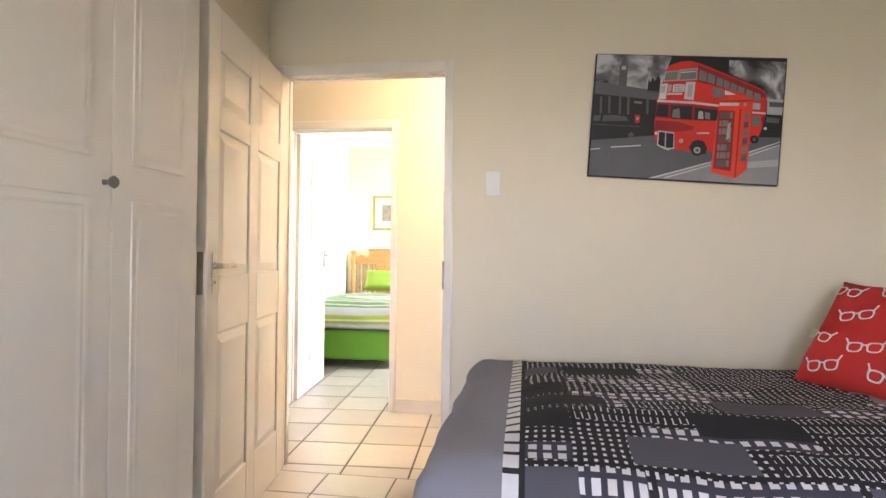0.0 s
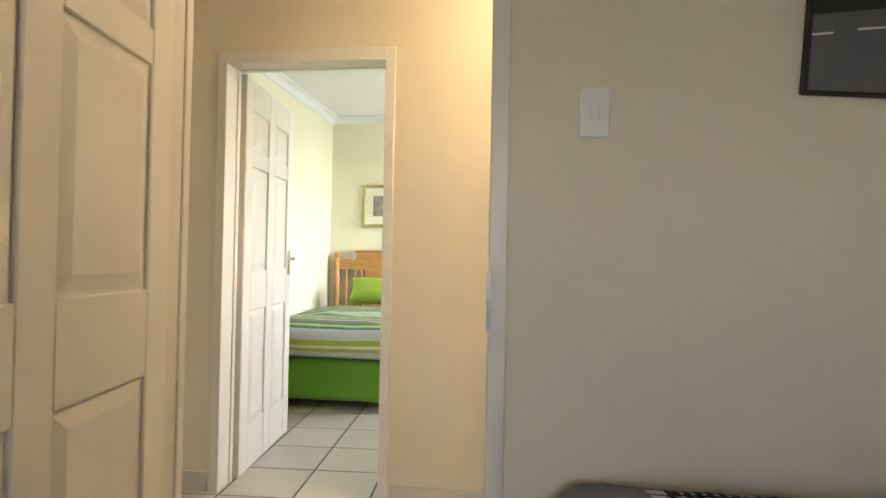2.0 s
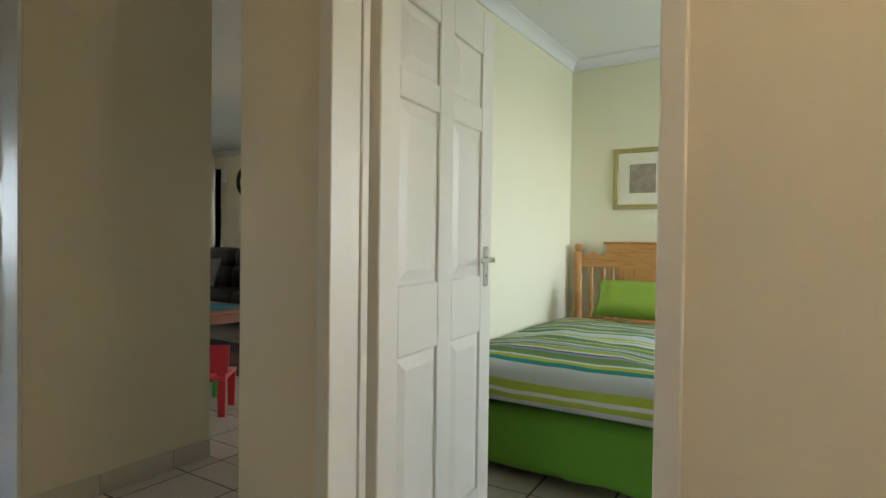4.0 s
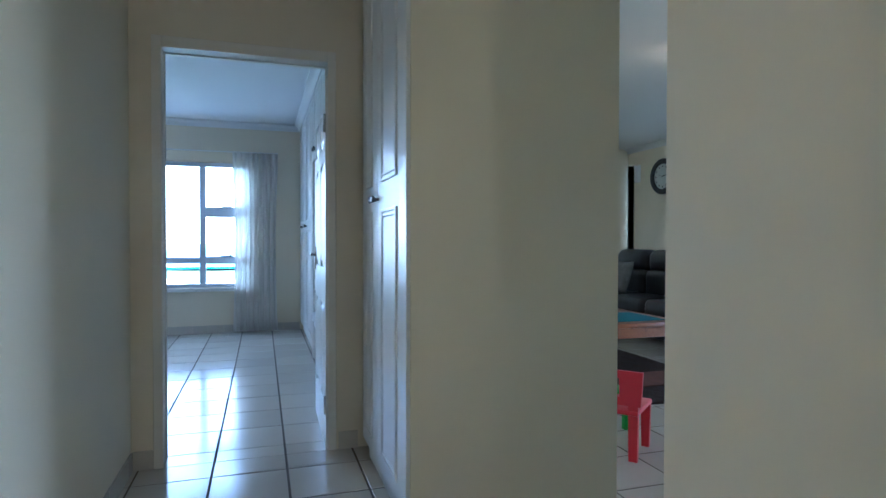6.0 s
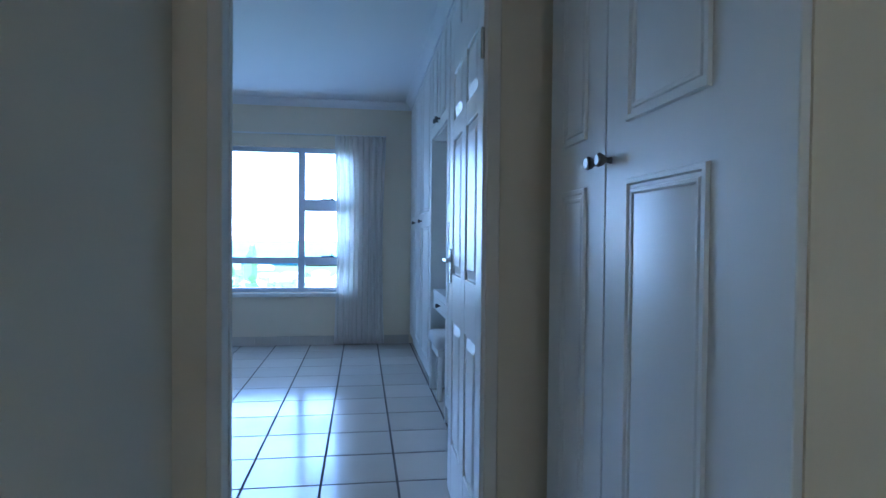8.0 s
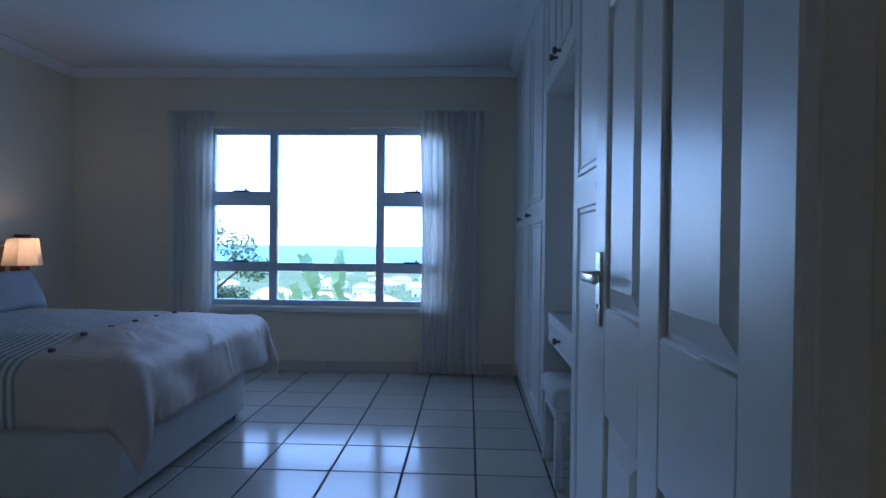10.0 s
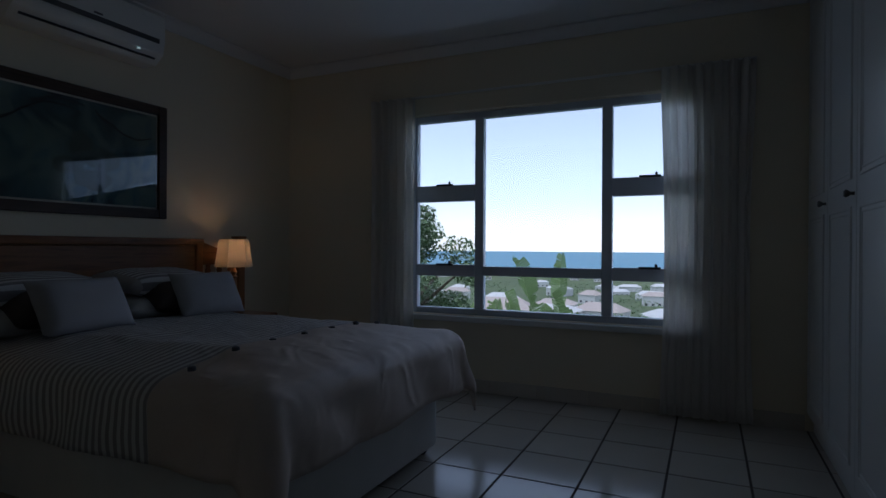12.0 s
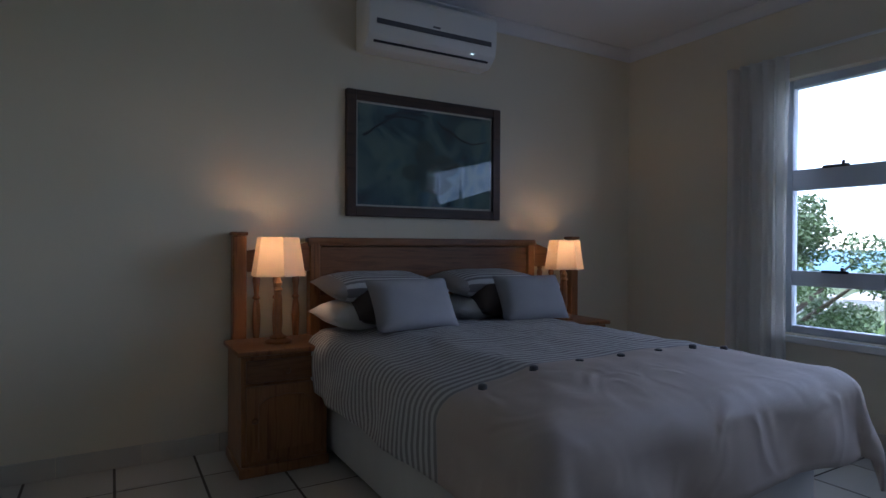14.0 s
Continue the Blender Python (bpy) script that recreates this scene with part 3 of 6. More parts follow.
part("seat", slab(bmesh.new(), -0.21, 0.21, -0.15, 0.15, 0.36, 0.46, bevel=0.035, seg=3), WHITE_CLOTH, st)
part("apron", boxed(-0.19, 0.19, -0.13, 0.13, 0.31, 0.362, bevel=0.003), GLOSS, st)
for sx in (-1, 1):
    for sy in (-1, 1):
        part("leg", boxed(sx * 0.175 - 0.018, sx * 0.175 + 0.018, sy * 0.115 - 0.018, sy * 0.115 + 0.018, 0.0, 0.312, bevel=0.004), GLOSS, st)
for sx in (-1, 1):
    part("stretcher", boxed(sx * 0.175 - 0.01, sx * 0.175 + 0.01, -0.098, 0.098, 0.10, 0.13, bevel=0.003), GLOSS, st)

# ---- first bedroom ----
built_in("wardrobe", "cream painted wardrobe with panelled doors and small knobs", -0.90, 1.80, 3.6,
         [(3.6 - 0.40 - 0.46 * (k + 1), 3.6 - 0.40 - 0.46 * k, 0.11, 2.56, (1.27, 1.37), 3.6 - 0.40 - 0.46 * k + (0.03 - 0.46 if k % 2 else -0.03), 1.31) for k in range(3)]
         + [(3.2, 3.6, 0.11, 2.56, (1.27, 1.37), None, None)], IVORY, 0.24, rz=90, relief=0.35).matrix_basis = pose(-0.82, -1.87, 0, 0, 0, 90)
sw = thing("light_switch", "white plastic single light switch plate", "light switch", 0.107, 2.776, 1.48)
part("plate", boxed(-0.036, 0.036, -0.009, -0.0005, -0.06, 0.06, bevel=0.003), GLOSS, sw)
part("rocker", boxed(-0.011, 0.011, -0.014, -0.0085, -0.018, 0.018, bevel=0.002), GLOSS, sw)

# duvet with a skyline print
CITY = material("grey_skyline_print_cotton", (0.3, 0.3, 0.33), 0.92, var=0.1, fine=400, bump=0.25)
n, l, b = nodes_of(CITY)
co = n.new("ShaderNodeTexCoord")
bend, wob = n.new("ShaderNodeTexNoise"), n.new("ShaderNodeVectorMath")
bend.inputs["Scale"].default_value = 3.0
wob.operation = "MULTIPLY_ADD"
wob.inputs[1].default_value = (0.05, 0.05, 0.0)
l.new(co.outputs["Object"], bend.inputs["Vector"])
l.new(bend.outputs["Color"], wob.inputs[0])
l.new(co.outputs["Object"], wob.inputs[2])


def blocks(width, height, offset, dark=0.0, size=0.012):
    """A random value for each building of a row, with a dark gap between neighbours."""
    t = n.new("ShaderNodeTexBrick")
    t.offset, t.offset_frequency = offset, 2
    t.inputs["Color1"].default_value, t.inputs["Color2"].default_value = (0, 0, 0, 1), (1, 1, 1, 1)
    t.inputs["Mortar"].default_value = (dark, dark, dark, 1)
    t.inputs["Scale"].default_value, t.inputs["Mortar Size"].default_value = 1.0, size
    t.inputs["Mortar Smooth"].default_value = 0.0
    t.inputs["Brick Width"].default_value, t.inputs["Row Height"].default_value = width, height
    l.new(wob.outputs[0], t.inputs["Vector"])
    return t


kind_a, kind_b = blocks(0.46, 0.108, 0.37), blocks(0.31, 0.162, 0.63)
br = []
for sx, sy, off in ((0.024, 0.027, 0.0), (0.036, 0.040, 0.0), (0.019, 0.054, 0.0)):
    t = n.new("ShaderNodeTexBrick")
    t.offset = off
    t.inputs["Color1"].default_value = t.inputs["Color2"].default_value = (0.78, 0.77, 0.78, 1)
    t.inputs["Mortar"].default_value = (0.018, 0.017, 0.02, 1)
    t.inputs["Scale"].default_value = 1.0
    t.inputs["Mortar Size"].default_value = 0.0078
    t.inputs["Mortar Smooth"].default_value = 0.05
    t.inputs["Brick Width"].default_value, t.inputs["Row Height"].default_value = sx, sy
    l.new(wob.outputs[0], t.inputs["Vector"])
    br.append(t)


def choose(fac, a, b2):
    m = n.new("ShaderNodeMix")
    m.data_type = "RGBA"
    l.new(fac, m.inputs[0])
    for s, v in ((6, a), (7, b2)):
        if isinstance(v, tuple):
            m.inputs[s].default_value = (*v, 1)
        else:
            l.new(v, m.inputs[s])
    return m.outputs[2]


def above(value, limit):
    m = n.new("ShaderNodeMath")
    m.operation = "GREATER_THAN"
    l.new(value, m.inputs[0])
    m.inputs[1].default_value = limit
    return m.outputs[0]


win = choose(above(kind_a.outputs["Color"], 0.40), br[0].outputs[0], br[1].outputs[0])
win = choose(above(kind_a.outputs["Color"], 0.72), win, br[2].outputs[0])
br[1].inputs["Mortar"].default_value = (0.055, 0.053, 0.075, 1)
win = choose(above(kind_b.outputs["Color"], 0.80), win, (0.02, 0.02, 0.024))
win = choose(above(kind_b.outputs["Color"], 0.90), win, (0.10, 0.10, 0.12))
xs = object_axis(n, l, "X")
left = above(xs, -0.84)
nz = n.new("ShaderNodeTexNoise")
nz.inputs["Scale"].default_value = 7.0
l.new(co.outputs["Object"], nz.inputs["Vector"])
add = n.new("ShaderNodeMath")
add.operation = "MULTIPLY_ADD"
add.inputs[1].default_value, add.inputs[2].default_value = 0.5, -0.25
l.new(nz.outputs["Fac"], add.inputs[0])
add2 = n.new("ShaderNodeMath")
l.new(xs, add2.inputs[0])
l.new(add.outputs[0], add2.inputs[1])
right = above(add2.outputs[0], 0.36)
rung, cut = n.new("ShaderNodeMath"), n.new("ShaderNodeMath")
rung.operation, cut.operation = "MULTIPLY", "FRACT"
rung.inputs[1].default_value = 17.0
l.new(object_axis(n, l, "Y"), rung.inputs[0])
l.new(rung.outputs[0], cut.inputs[0])
ladder = choose(above(cut.outputs[0], 0.25), (0.02, 0.02, 0.024), (0.78, 0.77, 0.78))
win = choose(above(xs, -0.80), ladder, choose(above(xs, -0.785), (0.02, 0.02, 0.024), win))
pat = choose(left, (0.25, 0.25, 0.29), win)
pat = choose(right, pat, (0.27, 0.26, 0.28))
l.new(pat, b.inputs["Base Color"])

GREYSHEET = material("grey_valance_cotton", (0.24, 0.24, 0.27), 0.95, fine=400, bump=0.25)
bx, by = 1.06, 2.07
bed1 = thing("single_bed", "single bed with a grey valance against the wall", "bed", bx, by, 0)
part("base", boxed(-0.94, 0.96, -0.62, 0.66, 0.12, 0.36, bevel=0.02), GREYSHEET, bed1)
part("mattress", slab(bmesh.new(), -0.94, 0.96, -0.62, 0.66, 0.362, 0.62, bevel=0.04, seg=3), WHITE_CLOTH, bed1)
for sx in (-0.85, 0.87):
    for sy in (-0.52, 0.56):
        part("leg", turned(bmesh.new(), [(0.02, 0), (0.03, 0.121)], sx, sy, 0, 10), DARK, bed1)
cov = thing("duvet", "grey duvet printed with black and white city buildings", "duvet", bx, by, 0.62)
thicken(part("cover", draped(-0.95, 0.97, -0.63, 0.63, 0.005, (0.46, 0.05, 0.40, 0.04), amp=0.025, waves=6, seed=2, puff=0.05, radius=0.10), CITY, cov, smooth="all"), 0.012)

RED = material("red_spectacle_print_cotton", (0.62, 0.035, 0.028), 0.9, fine=400, bump=0.3)
cu = thing("cushion", "red square cushion printed with white spectacles", "cushion", 1.50, 2.15, 0.66)
tilt = pose(0, 0, 0.185, -35, 0, -65)
part("cover", cushion(bmesh.new(), 0.48, 0.48, 0.16, tilt), RED, cu, smooth="all")
for gx, gz, ga in ((-0.14, 0.15, -12), (0.05, 0.16, 10), (-0.05, 0.045, 14), (0.14, 0.03, -8), (-0.16, -0.05, -14), (0.03, -0.075, 8), (-0.09, -0.165, 12), (0.13, -0.17, -6)):
    bm = bmesh.new()

    def on_cloth(lx, lz):
        ca, sa = math.cos(radians(ga)), math.sin(radians(ga))
        px, pz = gx + lx * ca - lz * sa, gz + lx * sa + lz * ca
        u, v = px / 0.24, pz / 0.24
        e = max(0.0, (1 - u ** 4) * (1 - v ** 4)) ** 0.55
        return bm.verts.new(tilt @ Vector((px, -0.08 * e * 1.05 - 0.004, pz)))

    def rounded(a, r):
        c, d = math.cos(a), math.sin(a)
        return math.copysign(abs(c) ** 0.65, c) * r, math.copysign(abs(d) ** 0.65, d) * r

    for side in (-1, 1):
        for i in range(18):
            q = []
            for a, r in ((i, 1.0), (i + 1, 1.0), (i + 1, 0.74), (i, 0.74)):
                u, v = rounded(2 * math.pi * a / 18, r)
                q.append(on_cloth(side * 0.033 + 0.027 * u * (1 + 0.12 * v), 0.020 * v))
            bm.faces.new(q)
        bm.faces.new([on_cloth(side * 0.058, 0.012), on_cloth(side * 0.072, 0.034), on_cloth(side * 0.066, 0.036), on_cloth(side * 0.053, 0.016)])
    bm.faces.new([on_cloth(-0.008, 0.006), on_cloth(0.008, 0.006), on_cloth(0.008, 0.012), on_cloth(-0.008, 0.012)])
    part("spectacle_print", bm, WHITE_CLOTH, cu)

# canvas print: street, red bus and red phone box
art = thing("canvas_picture", "canvas print of a red bus and red phone box", "picture", 1.0, 2.776, 1.78, 0)
art.matrix_basis = pose(1.0, 2.776, 1.778, 0, 3.6, 0)
AW, AH = 0.85, 0.585
def flat(name, r, g=None, b3=None, rough=0.6):
    return material(name, (r, r if g is None else g, r if b3 is None else b3), rough, var=0.12, scale=14, fine=200, bump=0.1)
INK = {"dark": flat("print_black", 0.012), "sky": flat("print_pale_cloud", 0.30), "mid": flat("print_mid_grey", 0.09), "road": flat("print_road_grey", 0.105, 0.105, 0.115), "pave": flat("print_pavement_grey", 0.27, 0.27, 0.28),
       "white": flat("print_white", 0.62), "red": flat("print_bus_red", 0.66, 0.028, 0.016), "deep": flat("print_deep_red", 0.30, 0.012, 0.010), "orange": flat("print_box_red", 0.76, 0.05, 0.018), "glass": flat("print_window_grey", 0.17, 0.19, 0.18), "cloud": flat("print_pale_grey", 0.40, 0.40, 0.41)}
n, l, b = nodes_of(INK["sky"])
cloud = n.new("ShaderNodeTexNoise")
cloud.inputs["Scale"].default_value, cloud.inputs["Detail"].default_value, cloud.inputs["Distortion"].default_value = 9.0, 8, 0.5
l.new(n["Texture Coordinate"].outputs["Object"], cloud.inputs["Vector"])
r = ramp_node(n, [(0.36, (0.02, 0.02, 0.02)), (0.50, (0.16, 0.16, 0.17)), (0.62, (0.55, 0.55, 0.57))])
l.new(cloud.outputs["Fac"], r.inputs[0])
l.new(r.outputs[0], b.inputs["Base Color"])
part("canvas", boxed(-AW / 2, AW / 2, -0.030, -0.001, -AH / 2, AH / 2, bevel=0.003), INK["dark"], art)


def ink(colour, pts, level):
    """A printed patch; pts in hundredths of the picture from its upper left corner."""
    q = [(-AW / 2 + AW * px / 100, AH / 2 - AH * pz / 100) for px, pz in pts]
    part("printed_patch", prism(bmesh.new(), q, -0.0305 - 0.0004 * level, -0.0295), INK[colour], art, smooth=False)


def rect(colour, x0, z0, x1, z1, level, sk=0.0):
    ink(colour, [(x0, z0), (x1, z0 + sk), (x1, z1 + sk), (x0, z1)], level)


def disc(colour, u, v, r, level):
    ink(colour, [(u + r * math.cos(2 * math.pi * i / 16), v + r * AW / AH * math.sin(2 * math.pi * i / 16)) for i in range(16)], level)


ink("road", [(0.7, 70.6), (34.5, 64.7), (99.3, 62.2), (99.3, 99.3), (0.7, 99.3)], 1)
ink("sky", [(0.7, 0.7), (40.8, 0.7), (37.7, 14.9), (36.4, 29.3), (0.7, 22.9)], 1)
ink("sky", [(70.5, 2.9), (99.3, 3.1), (99.3, 35), (91.1, 33.4), (87.5, 23.9), (70.9, 13.5)], 1)
ink("pave", [(32.1, 99.3), (65.2, 84.4), (99.3, 67.6), (99.3, 99.3)], 2)
ink("white", [(32.9, 99.3), (65.2, 83.3), (65.2, 84.2), (35.1, 99.3)], 3)
ink("white", [(40.5, 98.4), (65.3, 85.8), (65.3, 86.4), (42.3, 98.4)], 3)
ink("white", [(83.9, 74.3), (99.3, 65.3), (99.3, 66), (83.9, 75.4)], 3)
ink("white", [(84, 77), (99.3, 67.6), (99.3, 68.1), (84, 77.9)], 3)
ink("cloud", [(83, 82.5), (98.9, 79.3), (99.1, 84.7), (83.2, 87.4)], 3)
ink("white", [(0.7, 77.9), (5.8, 77), (5.8, 77.7), (0.7, 78.6)], 3)
ink("white", [(11.5, 75.4), (27.6, 72.9), (27.6, 73.7), (11.6, 76.2)], 3)
ink("mid", [(13.2, 26.5), (13.3, 9.4), (13.8, 8.5), (14.6, 3.5), (15.1, 1.7), (15.8, 3.4), (16.8, 8.3), (17.5, 9.1), (17.7, 26.2)], 3)
ink("cloud", [(14.2, 9.8), (16.6, 9.6), (16.7, 12.8), (14.3, 12.9)], 4)
ink("dark", [(28.7, 30.8), (29.2, 19.1), (30.2, 22.6), (31.2, 18), (32.6, 21.5), (33.9, 16.1), (35.5, 19.5), (35.2, 30.3)], 3)
ink("road", [(0.7, 22.9), (14.6, 25.5), (35.8, 29.8), (35.4, 36.6), (0.7, 32.8)], 3)
ink("dark", [(0.7, 32.8), (35.4, 36.6), (34.8, 62.8), (24.1, 59.1), (1, 59.1)], 3)
ink("mid", [(3.7, 34.9), (4.9, 35.2), (5.3, 50.1), (4.1, 49.8)], 4)
ink("mid", [(8.2, 34.5), (9.5, 34.9), (9.9, 49.8), (8.7, 49.4)], 4)
ink("mid", [(14, 34.1), (15.2, 34.5), (15.6, 49.4), (14.4, 49)], 4)
ink("mid", [(18.5, 33.8), (19.7, 34.1), (20.2, 49), (18.9, 48.7)], 4)
ink("mid", [(28.7, 33), (29.9, 33.4), (30.4, 48.2), (29.2, 47.9)], 4)
ink("glass", [(22.2, 37.6), (26.5, 38.2), (26.5, 40), (22.3, 39.4)], 4)
ink("red", [(23.2, 48.8), (25.9, 48.8), (26.1, 54.9), (23.7, 55.1)], 6)
ink("cloud", [(24.2, 51), (25.4, 50.9), (25.4, 52.7), (24.2, 52.8)], 7)
ink("dark", [(0.7, 49.2), (10.8, 48.4), (19, 49.1), (22.2, 54.8), (26.8, 57.1), (27.3, 64.3), (23.4, 66.9), (0.7, 70.6)], 5)
ink("mid", [(1.1, 50.5), (5, 50.2), (4.6, 54.8), (0.9, 55)], 6)
ink("mid", [(6.3, 50.1), (12.3, 49.6), (18.4, 50.5), (20, 54), (5.8, 55.1)], 6)
ink("mid", [(0.7, 57.6), (26.8, 58), (26.8, 58.5), (0.7, 58.1)], 6)
disc("mid", 21.9, 65.2, 1.5, 6)
ink("cloud", [(91.4, 32.5), (99.3, 32.7), (99.3, 44.7), (91.6, 44.5)], 3)
ink("mid", [(92.3, 34.6), (99.3, 35), (99.3, 38.6), (92.5, 38.6)], 4)
ink("dark", [(88.8, 47.8), (91, 45), (99.3, 46.1), (99.3, 60.4), (90.4, 58.4)], 4)
ink("mid", [(91.7, 46.7), (98.2, 47.6), (97.7, 51.2), (91.2, 50.8)], 5)
ink("white", [(90.5, 54.8), (92, 54.7), (92, 56.5), (90.6, 56.6)], 5)
ink("red", [(38.2, 11.3), (40.2, 8), (45.5, 5), (50.5, 4.2), (55.9, 6.1), (71, 14.8), (86, 23.5), (90, 27.2), (91.1, 33.4), (91, 45), (89.2, 58.1), (87.1, 65.9), (83.4, 68.9), (59.6, 77.2), (50.9, 76.1), (43.3, 74.9), (37.2, 72.6), (34.6, 66.9), (33.9, 54.8), (34.7, 42.1), (34.5, 36.2), (36.2, 24), (37.7, 14.9)], 4)
ink("deep", [(54.7, 7.5), (71, 16.1), (86.1, 24.8), (90.1, 29), (90.2, 31.7), (55.2, 20.8)], 5)
ink("deep", [(34.9, 38.4), (53.8, 39.3), (67.2, 40.5), (67.6, 51.2), (53.3, 51.5), (34.7, 50.2)], 5)
ink("cloud", [(37.5, 13.4), (44.8, 12), (44.8, 20.4), (37, 21.4)], 6)
ink("glass", [(38, 14.2), (44.4, 12.9), (44.2, 19.6), (37.6, 20.5)], 7)
ink("cloud", [(45.2, 11.5), (54.5, 9.7), (54.4, 19.3), (45.2, 20.4)], 6)
ink("glass", [(45.7, 12.6), (54, 10.9), (53.9, 18.5), (45.6, 19.5)], 7)
ink("white", [(46, 13.4), (53.7, 12), (53.7, 12.9), (46.1, 14.3)], 8)
ink("white", [(36.2, 23.5), (39.5, 22.8), (39, 35.4), (35.1, 35.7)], 6)
ink("cloud", [(36.3, 24.9), (38.6, 24.2), (38.2, 30.1), (35.9, 30.7)], 7)
ink("cloud", [(39.8, 24.2), (41.6, 23.6), (41.5, 29), (39.7, 29.5)], 6)
ink("white", [(42.3, 23.5), (48.4, 23.1), (48.4, 28.9), (42.2, 29.4)], 6)
ink("mid", [(43, 24.6), (47.7, 24.3), (47.8, 24.8), (43, 25.2)], 7)
ink("mid", [(43, 26.2), (47.8, 25.9), (47.8, 26.4), (43.1, 26.8)], 7)
ink("mid", [(43.1, 27.8), (47.9, 27.5), (47.9, 28.1), (43.1, 28.4)], 7)
ink("white", [(39.4, 30.5), (47.5, 29.9), (47.5, 31.4), (39.5, 32)], 6)
ink("white", [(49, 21.3), (53.9, 20.9), (53.5, 35.3), (48.5, 34.7)], 6)
ink("cloud", [(50.2, 23), (52.6, 22.8), (52.4, 33.1), (50, 32.8)], 7)
ink("white", [(34.5, 36.2), (53.4, 36.6), (67.4, 38.5), (67.5, 40), (53.4, 38.4), (34.6, 37.8)], 6)
ink("dark", [(35.2, 39.5), (40.6, 39.8), (40.7, 49.7), (34.3, 49.1)], 6)
ink("dark", [(42, 39.9), (53.2, 40.2), (53.3, 51), (42.4, 50.9)], 6)
ink("glass", [(43.2, 43.7), (46.4, 42.3), (47.3, 50.3), (42.9, 49.8)], 7)
ink("dark", [(54.4, 41), (66.7, 42.8), (67, 50.8), (54.8, 51.3)], 6)
ink("cloud", [(56.6, 44.4), (58.7, 43.8), (59.5, 50.1), (56.5, 50.3)], 7)
ink("glass", [(59.9, 44.7), (62.6, 45.1), (62.8, 50.3), (60.1, 50)], 7)
ink("deep", [(34.5, 52.5), (47.1, 53.3), (55.3, 56.7), (53.6, 59.5), (45.8, 61.1), (34.4, 60.6)], 5)
ink("white", [(56.6, 61.1), (62.9, 60.6), (62.9, 61.5), (56.7, 62.2)], 6)
ink("white", [(36.2, 60.7), (44.8, 61.8), (45.3, 74.7), (40.9, 76), (36.2, 72.5)], 6)
ink("dark", [(36.7, 61.6), (44.4, 62.8), (44.8, 73.8), (40.9, 74.8), (36.7, 71.8)], 7)
ink("white", [(40, 62), (40.5, 62), (40.7, 74.2), (40.3, 74)], 8)
ink("white", [(38.1, 72.8), (42.7, 74.9), (42.8, 76.3), (38.2, 74.1)], 9)
disc("white", 35.2, 63, 0.8, 7)
disc("white", 48.6, 68.3, 1.1, 7)
disc("cloud", 48.6, 68.3, 0.7, 8)
ink("dark", [(52.9, 73.2), (54.5, 68.5), (57.4, 66.5), (60.8, 68), (62.4, 73.3), (62, 77.9), (55.4, 78.4)], 6)
disc("dark", 57.4, 75.1, 3.1, 7)
disc("cloud", 57.3, 75.1, 1.8, 8)
disc("mid", 57.3, 75.1, 0.9, 9)
disc("dark", 86.2, 64.6, 2.2, 6)
disc("mid", 86.2, 64.6, 1.0, 7)
ink("glass", [(55.5, 11), (59.4, 13.2), (59.4, 20.5), (55.5, 19.2)], 6)
ink("glass", [(60, 13.4), (63.9, 15.8), (63.9, 22.4), (60, 20.9)], 6)
ink("glass", [(64.8, 16.6), (67.9, 18.1), (67.9, 24.2), (64.8, 22.8)], 6)
ink("glass", [(68.5, 18.5), (71.5, 20.3), (71.4, 25.9), (68.4, 24.3)], 6)
ink("glass", [(72.1, 20.7), (75.4, 22.5), (75.3, 27.9), (72, 26.3)], 6)
ink("glass", [(76, 22.9), (79.3, 24.7), (79.2, 29.4), (75.9, 27.8)], 6)
ink("glass", [(80.2, 25.3), (83.5, 27), (83.5, 33), (80.2, 31.5)], 6)
ink("glass", [(84.4, 27.6), (87.7, 29.4), (87.7, 35), (84.3, 33)], 6)
ink("glass", [(63.3, 24.3), (68.8, 26.8), (69, 32.3), (63.4, 32.7)], 6)
ink("white", [(69.4, 26.9), (74.5, 29.3), (74.5, 30.1), (69.5, 30.5)], 6)
ink("cloud", [(84.2, 35.7), (88, 36.3), (87.9, 41.2), (84.1, 41)], 6)
ink("white", [(84.1, 42.8), (90.9, 43.4), (91, 44.5), (84.2, 44.2)], 6)
ink("glass", [(84.3, 45.9), (88.4, 46.3), (88.1, 54.1), (84.3, 54.4)], 6)
ink("orange", [(67, 34.7), (69.6, 32.3), (75.4, 29.6), (81, 31), (83.8, 33.2), (83.8, 42.8), (83.5, 88.3), (77.9, 96), (65.2, 92.1), (65.9, 62.2)], 8)
ink("deep", [(67, 35.4), (78.2, 34.3), (83.8, 33.9), (83.8, 34.6), (78.2, 35.2), (67, 36)], 9)
ink("white", [(67.1, 36.9), (77.1, 36.4), (77, 38.7), (67.2, 39.2)], 9)
ink("cloud", [(79.5, 36.5), (80.9, 36.4), (81, 38.6), (79.6, 38.7)], 9)
ink("deep", [(77.6, 40.6), (78.4, 40.6), (78.1, 94.6), (77.4, 94.7)], 9)
ink("deep", [(66.8, 42.8), (75.3, 43), (75.3, 90.4), (66.3, 88.8)], 9)
ink("mid", [(67.8, 44.5), (69, 44.6), (68.9, 49.3), (67.8, 49.2)], 10)
ink("mid", [(69.4, 44.4), (72.4, 44.4), (72.4, 49.1), (69.4, 49.1)], 10)
ink("glass", [(72.8, 44.1), (74.3, 44.2), (74.3, 48.9), (72.8, 48.8)], 10)
ink("glass", [(67.8, 50.8), (68.9, 50.9), (68.9, 55.6), (67.7, 55.5)], 10)
